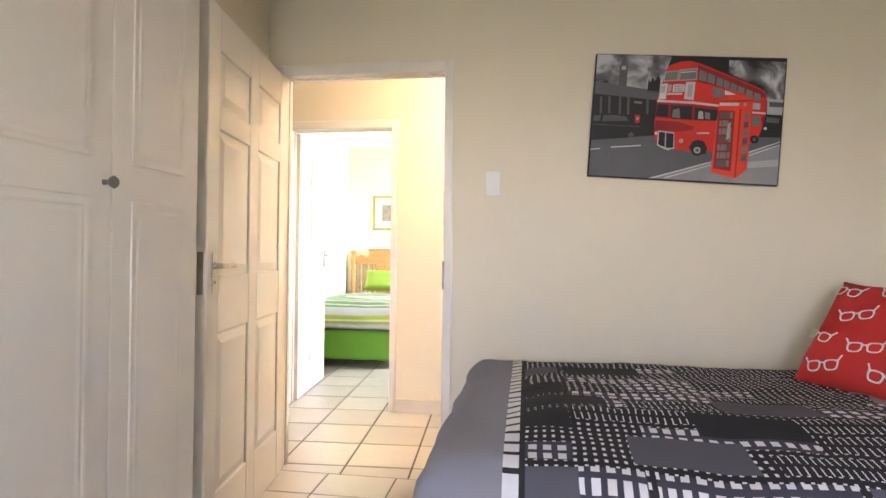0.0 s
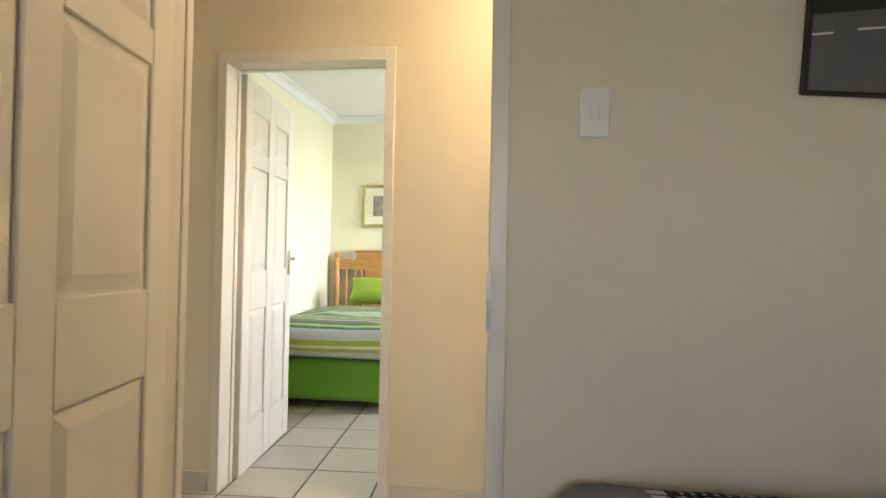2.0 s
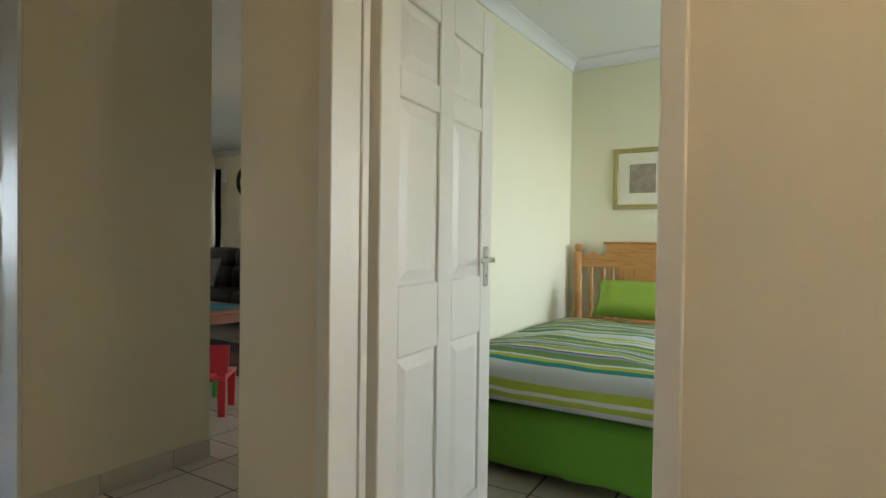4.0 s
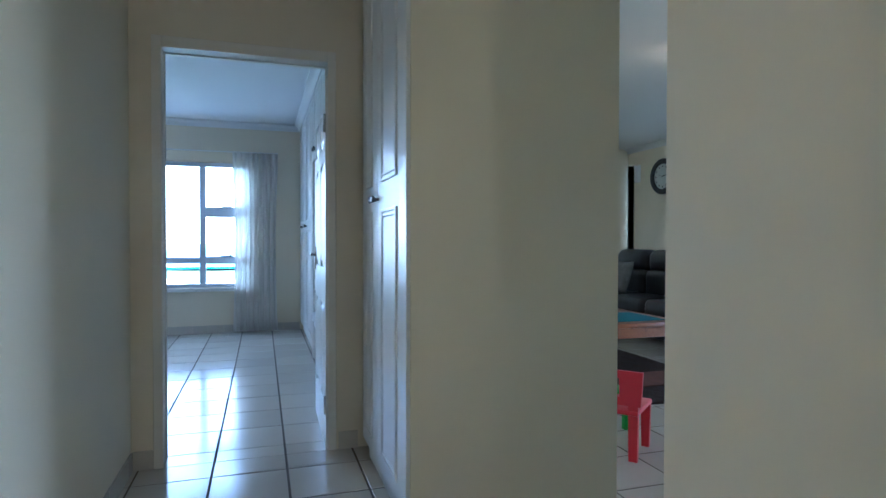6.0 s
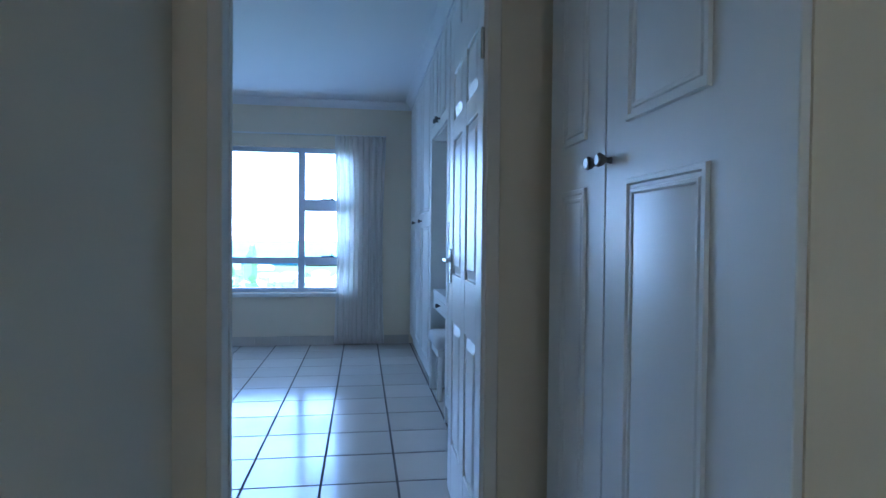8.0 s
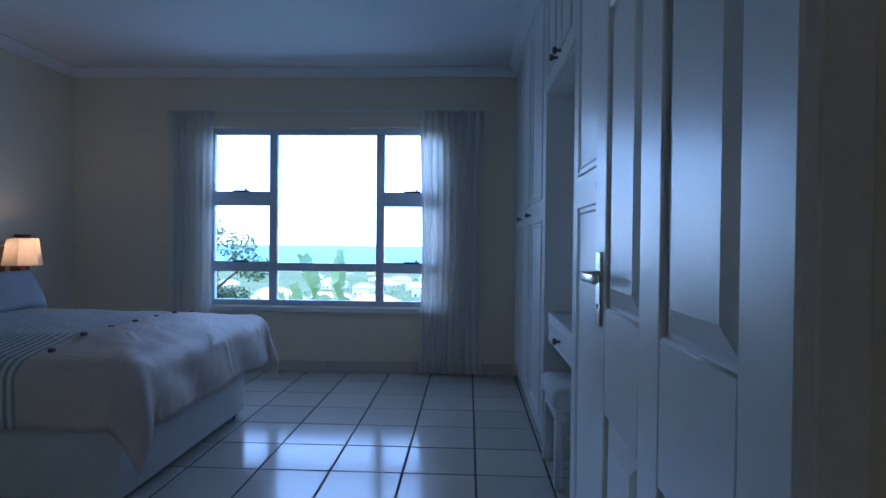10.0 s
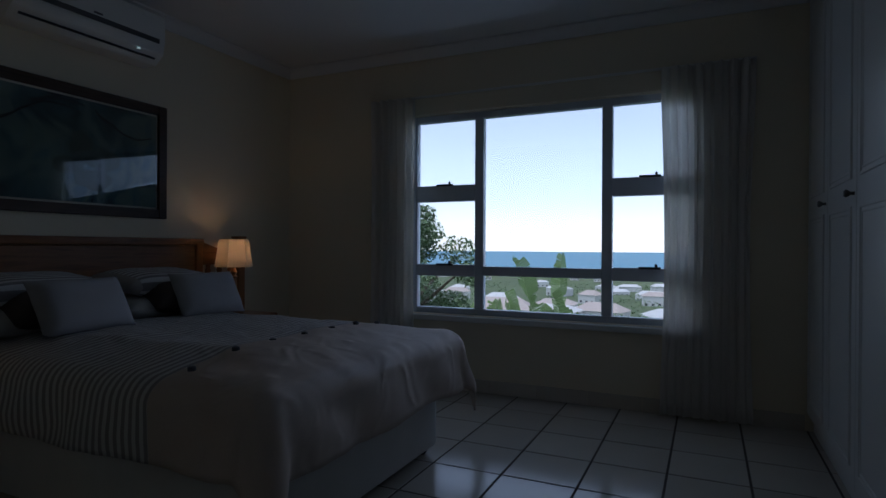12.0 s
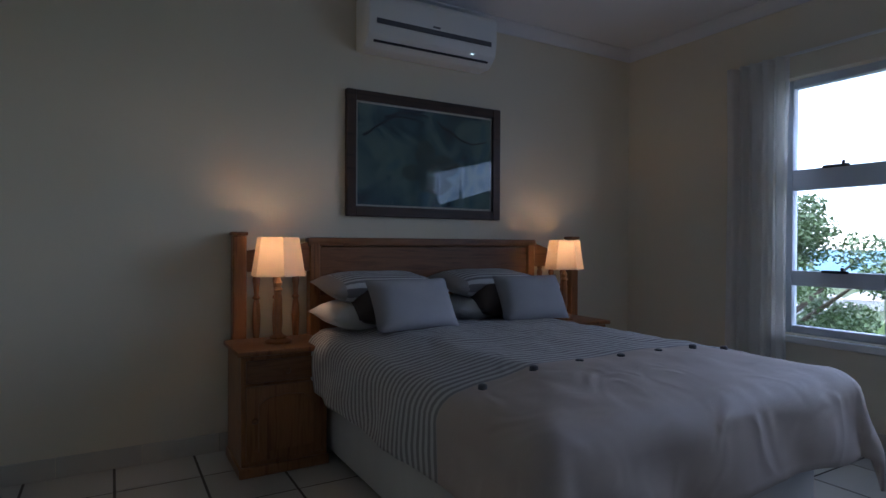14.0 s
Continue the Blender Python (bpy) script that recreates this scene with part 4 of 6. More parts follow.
ink("glass", [(69.4, 50.7), (72.4, 50.7), (72.3, 55.4), (69.4, 55.4)], 10)
ink("mid", [(72.8, 50.4), (74.3, 50.5), (74.2, 55.2), (72.8, 55.1)], 10)
ink("glass", [(67.7, 57.1), (68.9, 57.2), (68.9, 61.9), (67.7, 61.8)], 10)
ink("glass", [(69.3, 57), (72.3, 56.9), (72.3, 61.7), (69.3, 61.7)], 10)
ink("glass", [(72.8, 56.7), (74.2, 56.8), (74.2, 61.5), (72.7, 61.4)], 10)
ink("mid", [(67.7, 63.4), (68.9, 63.5), (68.8, 68.3), (67.6, 68.1)], 10)
ink("mid", [(69.3, 63.3), (72.3, 63.3), (72.3, 68), (69.3, 68)], 10)
ink("glass", [(72.7, 63), (74.2, 63.1), (74.2, 67.8), (72.7, 67.7)], 10)
ink("glass", [(67.6, 69.7), (68.8, 69.8), (68.8, 74.6), (67.6, 74.5)], 10)
ink("glass", [(69.3, 69.6), (72.3, 69.6), (72.2, 74.3), (69.2, 74.3)], 10)
ink("mid", [(72.7, 69.3), (74.2, 69.4), (74.1, 74.2), (72.7, 74)], 10)
ink("glass", [(67.6, 76), (68.8, 76.2), (68.8, 80.9), (67.6, 80.8)], 10)
ink("glass", [(69.2, 75.9), (72.2, 75.9), (72.2, 80.6), (69.2, 80.7)], 10)
ink("glass", [(72.7, 75.6), (74.1, 75.7), (74.1, 80.5), (72.6, 80.4)], 10)
ink("mid", [(67.6, 82.4), (68.8, 82.5), (68.7, 87.3), (67.5, 87.2)], 10)
ink("mid", [(69.2, 82.3), (72.2, 82.2), (72.2, 87), (69.2, 87)], 10)
ink("glass", [(72.6, 82), (74.1, 82.1), (74.1, 86.8), (72.6, 86.7)], 10)
ink("cloud", [(72.1, 53.6), (73.5, 51.7), (73.7, 64.3), (71.7, 66.2)], 11)
ink("glass", [(80.4, 44.9), (82.7, 44), (82.6, 48.7), (80.3, 49.8)], 9)
ink("mid", [(80.3, 51.4), (82.7, 50.5), (82.6, 55.2), (80.2, 56.3)], 9)
ink("glass", [(80.2, 57.9), (82.7, 57), (82.6, 61.8), (80.1, 62.9)], 9)
ink("mid", [(80.2, 64.4), (82.7, 63.5), (82.6, 68.3), (80.1, 69.4)], 9)
ink("glass", [(80.1, 71), (82.7, 70.1), (82.6, 74.8), (80, 75.9)], 9)
ink("mid", [(80, 77.5), (82.8, 76.6), (82.6, 81.4), (79.9, 82.5)], 9)

# ---- green bedroom ----
STRIPE = material("green_striped_cotton", (0.6, 0.65, 0.5), 0.92, fine=400, bump=0.2)
n, l, b = nodes_of(STRIPE)
m1 = n.new("ShaderNodeMath")
m1.operation = "MULTIPLY_ADD"
m1.inputs[1].default_value, m1.inputs[2].default_value = 1 / 0.8, 1.08 / 0.8
cox = n.new("ShaderNodeTexCoord")
sep = n.new("ShaderNodeSeparateXYZ")
l.new(cox.outputs["UV"], sep.inputs[0])
l.new(sep.outputs["Y"], m1.inputs[0])
fr = n.new("ShaderNodeMath")
fr.operation = "FRACT"
l.new(m1.outputs[0], fr.inputs[0])
G, W2, T2, Y2, N2 = (0.13, 0.23, 0.06), (0.60, 0.62, 0.62), (0.01, 0.20, 0.18), (0.38, 0.40, 0.03), (0.04, 0.05, 0.13)
L2, K2 = (0.36, 0.43, 0.05), (0.02, 0.02, 0.03)
bands = [(0, W2), (0.012, L2), (0.035, W2), (0.055, L2), (0.095, (0.50, 0.53, 0.55)), (0.20, T2), (0.25, Y2), (0.285, W2), (0.305, G), (0.375, (0.22, 0.25, 0.33)), (0.40, K2), (0.408, W2), (0.425, Y2), (0.455, T2), (0.465, W2), (0.478, G),
         (0.53, W2), (0.545, (0.20, 0.22, 0.32)), (0.575, W2), (0.59, G), (0.65, Y2), (0.68, W2), (0.69, K2), (0.70, G), (0.76, T2), (0.775, W2)]
stops = [(p / 0.8, c) for p, c in bands]
rp = ramp_node(n, stops, True)
l.new(fr.outputs[0], rp.inputs[0])
l.new(rp.outputs[0], b.inputs["Base Color"])
LIME = material("lime_green_cotton", (0.30, 0.44, 0.05), 0.9, fine=400, bump=0.3)
GREENB = material("green_valance_cotton", (0.13, 0.32, 0.025), 0.9, fine=400, bump=0.3)
gx = -1.540
bed2 = thing("single_bed", "pine single bed with a bright green valance", "bed", gx, 6.28, 0)
bm = draped(-0.43, 0.43, -0.84, 0.84, 0.36, (0.30, 0.30, 0.30, 0.02), amp=0.006, waves=9, puff=0, radius=0.02)
thicken(part("valance", bm, GREENB, bed2, smooth="all"), 0.006)
part("base", boxed(-0.42, 0.42, -0.83, 0.84, 0.10, 0.355, bevel=0.02), GREENB, bed2)
part("mattress", slab(bmesh.new(), -0.43, 0.43, -0.84, 0.84, 0.365, 0.59, bevel=0.04, seg=3), WHITE_CLOTH, bed2)
for sx in (-0.36, 0.36):
    for sy in (-0.74, 0.74):
        part("leg", turned(bmesh.new(), [(0.025, 0), (0.03, 0.101)], sx, sy, 0, 10), DARK, bed2)
for sx in (-0.43, 0.43):
    part("headboard_post", turned(bmesh.new(), [(0.028, 0), (0.028, 0.62), (0.022, 0.66), (0.030, 0.72), (0.024, 0.80), (0.030, 0.90), (0.022, 0.94), (0.030, 1.0), (0.030, 1.08), (0.018, 1.10), (0.030, 1.13), (0.022, 1.16)], sx, 0.93, 0, 14), PINE, bed2)
pts = [(-0.40, 0.98), (0.40, 0.98), (0.40, 1.07), (0.33, 1.10), (0.27, 1.07), (0.24, 1.10), (0.24, 1.16), (-0.24, 1.16), (-0.24, 1.10), (-0.27, 1.07), (-0.33, 1.10), (-0.40, 1.07)]
part("headboard_rail", prism(bmesh.new(), pts, 0.912, 0.948), PINE_X, bed2)
part("headboard_moulding", boxed(-0.26, 0.26, 0.904, 0.956, 1.16, 1.178, bevel=0.005), PINE_X, bed2)
part("headboard_panel", prism(bmesh.new(), [(-0.16, 0.60), (0.16, 0.60), (0.16, 0.979), (-0.16, 0.979)], 0.918, 0.942), PINE, bed2)
part("headboard_arch", prism(bmesh.new(), [(-0.12, 0.86), (-0.08, 0.90), (0.0, 0.93), (0.08, 0.90), (0.12, 0.86), (0.10, 0.86), (0.0, 0.91), (-0.10, 0.86)], 0.910, 0.919), PINE_X, bed2)
part("headboard_lower_rail", boxed(-0.40, 0.40, 0.915, 0.945, 0.53, 0.60, bevel=0.004), PINE_X, bed2)
for sx in (-0.34, -0.26, 0.26, 0.34, -0.20, 0.20):
    part("spindle", turned(bmesh.new(), [(0.010, 0.60), (0.016, 0.68), (0.010, 0.72), (0.018, 0.80), (0.010, 0.88), (0.013, 0.98)], sx, 0.93, 0, 10), PINE, bed2)


def striped_cover(name, label, category, x, y, z, mat, x0, x1, y0, y1, drops, **k):
    """A draped cover whose pattern follows the cloth from foot to head."""
    ob = thing(name, label, category, x, y, z)
    bm = draped(x0, x1, y0, y1, 0.006, drops, **k)
    step = k.get("step", 0.035)
    d0, d1, d2, d3 = drops
    nx, ny = int((x1 - x0 + d0 + d1) / step), int((y1 - y0 + d2 + d3) / step)
    uv = bm.loops.layers.uv.new("cloth")
    bm.verts.index_update()
    for f in bm.faces:
        for lp in f.loops:
            i, j = divmod(lp.vert.index, ny + 1)
            lp[uv].uv = (x0 - d0 + (x1 - x0 + d0 + d1) * i / nx, y0 - d2 + (y1 - y0 + d2 + d3) * j / ny)
    thicken(part("cover", bm, mat, ob, smooth="all"), 0.012)
    return ob


striped_cover("bedspread", "green white and teal striped cotton bedspread", "bedspread", gx, 6.28, 0.59, STRIPE, -0.45, 0.45, -0.86, 0.80, (0.16, 0.22, 0.22, 0.0), puff=0.04, amp=0.012, radius=0.09, seed=5)
for ob in (bed2, bpy.data.objects["bedspread"]):
    ob.matrix_basis = pose(0.07, 0, 0) @ ob.matrix_basis @ Matrix.Diagonal((1.16, 1, 1, 1))
cu = thing("cushion", "plump lime green cotton cushion", "cushion", gx + 0.11, 6.86, 0.645)
part("cover", cushion(bmesh.new(), 0.58, 0.30, 0.16, pose(0, 0, 0.14, -38, 0, 0)), LIME, cu, smooth="all")


def framed(name, label, x, y, z, w, h, rz, frame_mat, frame_w, depth, mount_mat, mount_w, inner, kind="picture", glass=False):
    """A framed picture whose face looks along local -y."""
    p = thing(name, label, kind, x, y, z, rz)
    for a in (-1, 1):
        part("frame_stile", boxed(*sorted((a * w / 2, a * (w / 2 - frame_w))), -depth, -0.001, -h / 2, h / 2, bevel=0.004), frame_mat, p)
        part("frame_rail", boxed(-w / 2 + frame_w, w / 2 - frame_w, -depth, -0.001, *sorted((a * h / 2, a * (h / 2 - frame_w))), bevel=0.004), frame_mat, p)
    iw, ih = w / 2 - frame_w, h / 2 - frame_w
    part("mount", boxed(-iw, iw, -depth * 0.45, -0.002, -ih, ih), mount_mat, p)
    if inner is not None:
        part("print", boxed(-iw + mount_w, iw - mount_w, -depth * 0.45 - 0.002, -depth * 0.44, -ih + mount_w, ih - mount_w), inner, p)
    if glass:
        g = part("glazing", boxed(-iw, iw, -depth * 0.45 - 0.008, -depth * 0.45 - 0.005, -ih, ih), GLASS, p, smooth=False)
        g.visible_shadow = False
    return p


GOLD = material("gilt_wood", (0.42, 0.36, 0.14), 0.38, metal=0.4, var=0.2)
SEPIA = material("sepia_print", (0.30, 0.26, 0.20), 0.8, var=0.6, scale=16)
MOUNT = material("cream_mount_board", (0.76, 0.73, 0.60), 0.9)
framed("framed_print", "small gilt framed sepia print above a bed", -1.51, 7.28, 1.652, 0.43, 0.455, 0, GOLD, 0.035, 0.022, MOUNT, 0.085, SEPIA)

# ---- main bedroom ----
DUV = material("taupe_striped_cotton", (0.54, 0.45, 0.39), 0.6, var=0.06, fine=350, bump=0.25)
n, l, b = nodes_of(DUV)
cox = n.new("ShaderNodeTexCoord")
sep = n.new("ShaderNodeSeparateXYZ")
l.new(cox.outputs["UV"], sep.inputs[0])
mu = n.new("ShaderNodeMath")
mu.operation = "MULTIPLY"
mu.inputs[1].default_value = 30.0
l.new(sep.outputs["Y"], mu.inputs[0])
fr = n.new("ShaderNodeMath")
fr.operation = "FRACT"
l.new(mu.outputs[0], fr.inputs[0])
stripe = choose(above(fr.outputs[0], 0.5), (0.29, 0.27, 0.27), (0.60, 0.59, 0.57))
base = b.inputs["Base Color"].links[0].from_socket
zone = above(sep.outputs["Y"], 0.585)
l.new(choose(zone, stripe, base), b.inputs["Base Color"])
BASEC = material("white_bed_base_cotton", (0.66, 0.64, 0.61), 0.95, fine=400, bump=0.2)
crease, cb = n.new("ShaderNodeTexNoise"), n.new("ShaderNodeBump")
crease.inputs["Scale"].default_value, crease.inputs["Detail"].default_value, crease.inputs["Distortion"].default_value = 5.0, 3, 1.6
crease.noise_type = "RIDGED_MULTIFRACTAL"
l.new(cox.outputs["Object"], crease.inputs["Vector"])
cb.inputs["Strength"].default_value, cb.inputs["Distance"].default_value = 0.4, 0.025
l.new(crease.outputs["Fac"], cb.inputs["Height"])
l.new(b.inputs["Normal"].links[0].from_socket, cb.inputs["Normal"])
l.new(cb.outputs["Normal"], b.inputs["Normal"])
cx, cy = -6.79, 1.12
bed3 = thing("double_bed", "double bed with a pale upholstered base", "bed", cx, cy, 0)
part("base", boxed(-0.665, 0.665, -0.94, 0.94, 0.035, 0.37, bevel=0.02, seg=2), BASEC, bed3)
part("mattress", slab(bmesh.new(), -0.68, 0.68, -0.94, 0.95, 0.372, 0.635, bevel=0.05, seg=3), WHITE_CLOTH, bed3)
for sx in (-0.60, 0.60):
    for sy in (-0.86, 0.88):
        part("castor", turned(bmesh.new(), [(0.02, 0), (0.028, 0.012), (0.02, 0.036)], sx, sy, 0, 10), DARK, bed3)
SILVER = material("grey_plastic_strip", (0.10, 0.10, 0.11), 0.35)
dv = striped_cover("duvet", "taupe duvet with a striped head end and covered buttons", "duvet", cx, cy, 0.635, DUV, -0.675, 0.68, -0.75, 0.97, (0.34, 0.33, 0.0, 0.35), puff=0.045, amp=0.013, radius=0.09, seed=9, waves=5.5, flare=0.2, step=0.025)
for k in range(7):
    part("button", turned(bmesh.new(), [(0.015, -0.006), (0.014, 0.008), (0.008, 0.011)], 0.64 - 0.2 * k, 0.63, 0.011 + 0.045 * min(1, (0.68 - abs(0.64 - 0.2 * k)) / 0.25), 12), SILVER, dv, "small dark grey covered button")

hd = thing("headboard", "brown wooden headboard with turned spindles", "headboard", -6.9, 0.075, 0)
for sx in (-1.16, 1.16):
    part("post", boxed(sx - 0.035, sx + 0.035, -0.03, 0.04, 0.0, 1.13, bevel=0.008), OAK_Z, hd)
    part("finial", slab(bmesh.new(), sx - 0.042, sx + 0.042, -0.037, 0.047, 1.13, 1.15, bevel=0.008, seg=2), OAK_Z, hd)
for s in (-1, 1):
    part("side_rail", prism(bmesh.new(), [(s * 1.125, 0.94), (s * 1.125, 1.05), (s * 1.02, 1.07), (s * 0.92, 1.06), (s * 0.80, 1.10), (s * 0.78, 1.10), (s * 0.78, 0.94)], -0.015, 0.03), OAK, hd)
    for k in range(3):
        part("spindle", turned(bmesh.new(), [(0.017, 0.50), (0.017, 0.54), (0.024, 0.55), (0.014, 0.57), (0.019, 0.62), (0.023, 0.70), (0.019, 0.76), (0.013, 0.79), (0.022, 0.80), (0.013, 0.815), (0.016, 0.86), (0.021, 0.90), (0.014, 0.92), (0.020, 0.94)], s * (0.86 + 0.105 * k), 0.006, 0, 12), OAK_Z, hd)
    part("inner_post", boxed(s * 0.76 - 0.03, s * 0.76 + 0.03, -0.03, 0.04, 0.0, 1.10, bevel=0.006), OAK_Z, hd)
part("lower_rail", boxed(-1.125, 1.125, -0.012, 0.028, 0.42, 0.50, bevel=0.004), OAK, hd)
part("centre_panel", boxed(-0.73, 0.73, -0.012, 0.026, 0.501, 1.075, bevel=0.005), OAK, hd)
part("top_rail", slab(bmesh.new(), -0.80, 0.80, -0.03, 0.04, 1.076, 1.125, bevel=0.01, seg=2), OAK, hd)


def nightstand(x):
    ns = thing("nightstand", "honey brown wooden bedside cabinet with drawer and door", "nightstand", x, 0.29, 0, group="bedside cabinets")
    part("body", boxed(-0.205, 0.205, -0.17, 0.18, 0.05, 0.565, bevel=0.004), OAK_Z, ns)
    part("plinth", boxed(-0.215, 0.215, -0.175, 0.19, 0.0, 0.051, bevel=0.006), OAK_Z, ns)
    part("top", slab(bmesh.new(), -0.225, 0.225, -0.185, 0.205, 0.566, 0.592, bevel=0.008, seg=2), OAK_Z, ns)
    d = part("drawer", slab(bmesh.new(), -0.185, 0.185, 0.1805, 0.196, 0.44, 0.545, bevel=0.005, seg=2), OAK, ns)
    part("knob", turned(bmesh.new(), [(0.008, 0.195), (0.016, 0.212), (0.010, 0.220)], 0, 0, 0.49, 12, "Y"), OAK, d)
    d = part("door", slab(bmesh.new(), -0.185, 0.185, 0.1805, 0.196, 0.075, 0.425, bevel=0.005, seg=2), OAK_Z, ns)
    arch = [(-0.13, 0.12), (0.13, 0.12), (0.13, 0.34), (0.08, 0.37), (0.0, 0.38), (-0.08, 0.37), (-0.13, 0.34)]
    part("raised_panel", prism(bmesh.new(), arch, 0.1955, 0.202), OAK_Z, d)
    part("knob", turned(bmesh.new(), [(0.008, 0.195), (0.015, 0.212), (0.010, 0.220)], 0.15, 0, 0.27, 12, "Y"), OAK, d)
    return ns


nightstand(-5.885)
nightstand(-7.80)


def table_lamp(x):
    lm = thing("table_lamp", "lit bedside lamp with turned wooden base and cream shade", "lamp", x, 0.30, 0.592, group="bedside lamps")
    part("base", turned(bmesh.new(), [(0.065, 0), (0.066, 0.010), (0.052, 0.018), (0.040, 0.022), (0.044, 0.030), (0.024, 0.042), (0.018, 0.055), (0.022, 0.10), (0.020, 0.22), (0.016, 0.255), (0.026, 0.265), (0.015, 0.28), (0.022, 0.30), (0.012, 0.32), (0.010, 0.40)], n=18), OAK_Z, lm)
    bm = bmesh.new()
    rings = []
    for r, h in ((0.140, 0.335), (0.108, 0.53)):
        rings.append([bm.verts.new((r * math.cos(2 * math.pi * (i + 0.5) / 6), r * 0.85 * math.sin(2 * math.pi * (i + 0.5) / 6), h)) for i in range(6)])
    for i in range(6):
        bm.faces.new((rings[0][i], rings[0][(i + 1) % 6], rings[1][(i + 1) % 6], rings[1][i]))
    bmesh.ops.subdivide_edges(bm, edges=bm.edges, cuts=3, use_grid_fill=True)
    sh = thicken(part("shade", bm, SHADE, lm, smooth=False), 0.002)
    part("bulb", turned(bmesh.new(), [(0.012, 0.36), (0.028, 0.39), (0.030, 0.412), (0.018, 0.436), (0.004, 0.443)], n=14), glow("warm_bulb", (1.0, 0.62, 0.28), 2.0), lm)
    return lm


table_lamp(-5.89)
table_lamp(-7.79)


def pillow(x, y, z, w, h, t, rx, rz, mat, label):
    p = thing("pillow", label, "pillow", x, y, z)
    part("case", cushion(bmesh.new(), w, h, t, pose(0, 0, 0, rx, 0, rz), pinch=0.05), mat, p, smooth="all")
    return p


PSTR = material("white_striped_pillow_cotton", (0.55, 0.55, 0.56), 0.92, fine=400, bump=0.2)
n, l, b = nodes_of(PSTR)
mu = n.new("ShaderNodeMath")
mu.operation = "MULTIPLY"
mu.inputs[1].default_value = 28.0
l.new(object_axis(n, l, "Y"), mu.inputs[0])
fr = n.new("ShaderNodeMath")
fr.operation = "FRACT"
l.new(mu.outputs[0], fr.inputs[0])
band = choose(above(fr.outputs[0], 0.5), (0.24, 0.23, 0.24), (0.62, 0.62, 0.62))
l.new(choose(above(object_axis(n, l, "X"), 0.25), band, (0.40, 0.37, 0.36)), b.inputs["Base Color"])
BROWN = material("dark_brown_satin", (0.05, 0.035, 0.03), 0.5, fine=300, bump=0.2)
GREYC = material("pale_grey_cotton", (0.36, 0.35, 0.36), 0.92, fine=400, bump=0.25)
for px in (-6.40, -7.10):
    pillow(px, 0.42, 0.730, 0.66, 0.42, 0.15, 90, 0, WHITE_CLOTH, "flat white cotton pillow")
    pillow(px, 0.40, 0.865, 0.64, 0.40, 0.14, 84, 0, PSTR, "grey and white striped cotton pillow")
    pillow(px - 0.02, 0.56, 0.800, 0.50, 0.30, 0.15, 62, 0, BROWN, "dark brown satin cushion")
pillow(-6.43, 0.74, 0.800, 0.47, 0.27, 0.13, 28, 6, GREYC, "small pale grey cotton cushion leaning on pillows")
pillow(-7.17, 0.72, 0.800, 0.43, 0.27, 0.13, 28, -4, GREYC, "small pale grey cotton cushion leaning on pillows")

WENGE = wood("dark_picture_wood", (0.03, 0.018, 0.012), (0.07, 0.04, 0.025), along="X")
SCENE_M = material("dim_blue_green_painting", (0.07, 0.11, 0.11), 0.6, var=0.7, scale=5, fine=30, bump=0.1)
framed("framed_painting", "large dark framed blue-green wildlife painting behind glass", -6.885, 0.03, 1.622, 1.09, 0.74, 180, WENGE, 0.06, 0.035, MOUNT, 0.012, SCENE_M, "picture", glass=True)
n, l, b = nodes_of(SCENE_M)
swirl = n.new("ShaderNodeTexNoise")
swirl.inputs["Scale"].default_value, swirl.inputs["Detail"].default_value, swirl.inputs["Distortion"].default_value = 3.6, 6, 1.4
l.new(n["Texture Coordinate"].outputs["Object"], swirl.inputs["Vector"])
r = ramp_node(n, [(0.34, (0.015, 0.04, 0.05)), (0.46, (0.06, 0.14, 0.15)), (0.57, (0.17, 0.26, 0.21)), (0.68, (0.07, 0.17, 0.19))])
l.new(swirl.outputs["Fac"], r.inputs[0])
l.new(r.outputs[0], b.inputs["Base Color"])
BLOT = material("pale_painted_shapes", (0.09, 0.13, 0.11), 0.7, var=0.4, scale=18)
BLOTD = material("dark_painted_branches", (0.02, 0.03, 0.035), 0.7, var=0.4, scale=18)
pic = bpy.data.objects["framed_painting"]
for k, (bx0, bz0, rw, rh) in enumerate(((-0.02, 0.02, 0.07, 0.10), (0.11, -0.04, 0.11, 0.07), (-0.10, -0.09, 0.09, 0.05), (0.05, -0.16, 0.12, 0.06))):
    q = [(bx0 + rw * math.cos(2 * math.pi * i / 16) * (1 + 0.25 * noise.noise((i * 0.7, k, 0))), bz0 + rh * math.sin(2 * math.pi * i / 16) * (1 + 0.3 * noise.noise((i * 0.6, k, 3)))) for i in range(16)]
    part("painted_shape", prism(bmesh.new(), q, -0.0190 - 0.0002 * k, -0.0178), BLOT, pic, smooth=False)
for k, (x0, z0, span, rise) in enumerate(((-0.44, 0.10, 0.42, 0.14), (0.06, 0.24, 0.38, -0.12), (-0.30, 0.22, 0.30, 0.05))):
    line = [(x0 + span * i / 10, z0 + rise * math.sin(math.pi * i / 14) + 0.02 * noise.noise((i * 0.5, k, 7))) for i in range(11)]
    q = line + [(px, pz + 0.008 + 0.012 * (1 - i / 10)) for i, (px, pz) in reversed(list(enumerate(line)))]
    part("painted_branch", prism(bmesh.new(), q, -0.0186 - 0.0001 * k, -0.0178), BLOTD, pic, smooth=False)

ac = thing("air_conditioner", "white wall-mounted split air conditioner", "air conditioner", -6.84, 0.03, 2.215)
bm = bmesh.new()
prof = [(0.0, 0.0), (0.12, 0.0), (0.19, 0.06), (0.205, 0.14), (0.205, 0.27), (0.19, 0.30), (0.0, 0.30)]
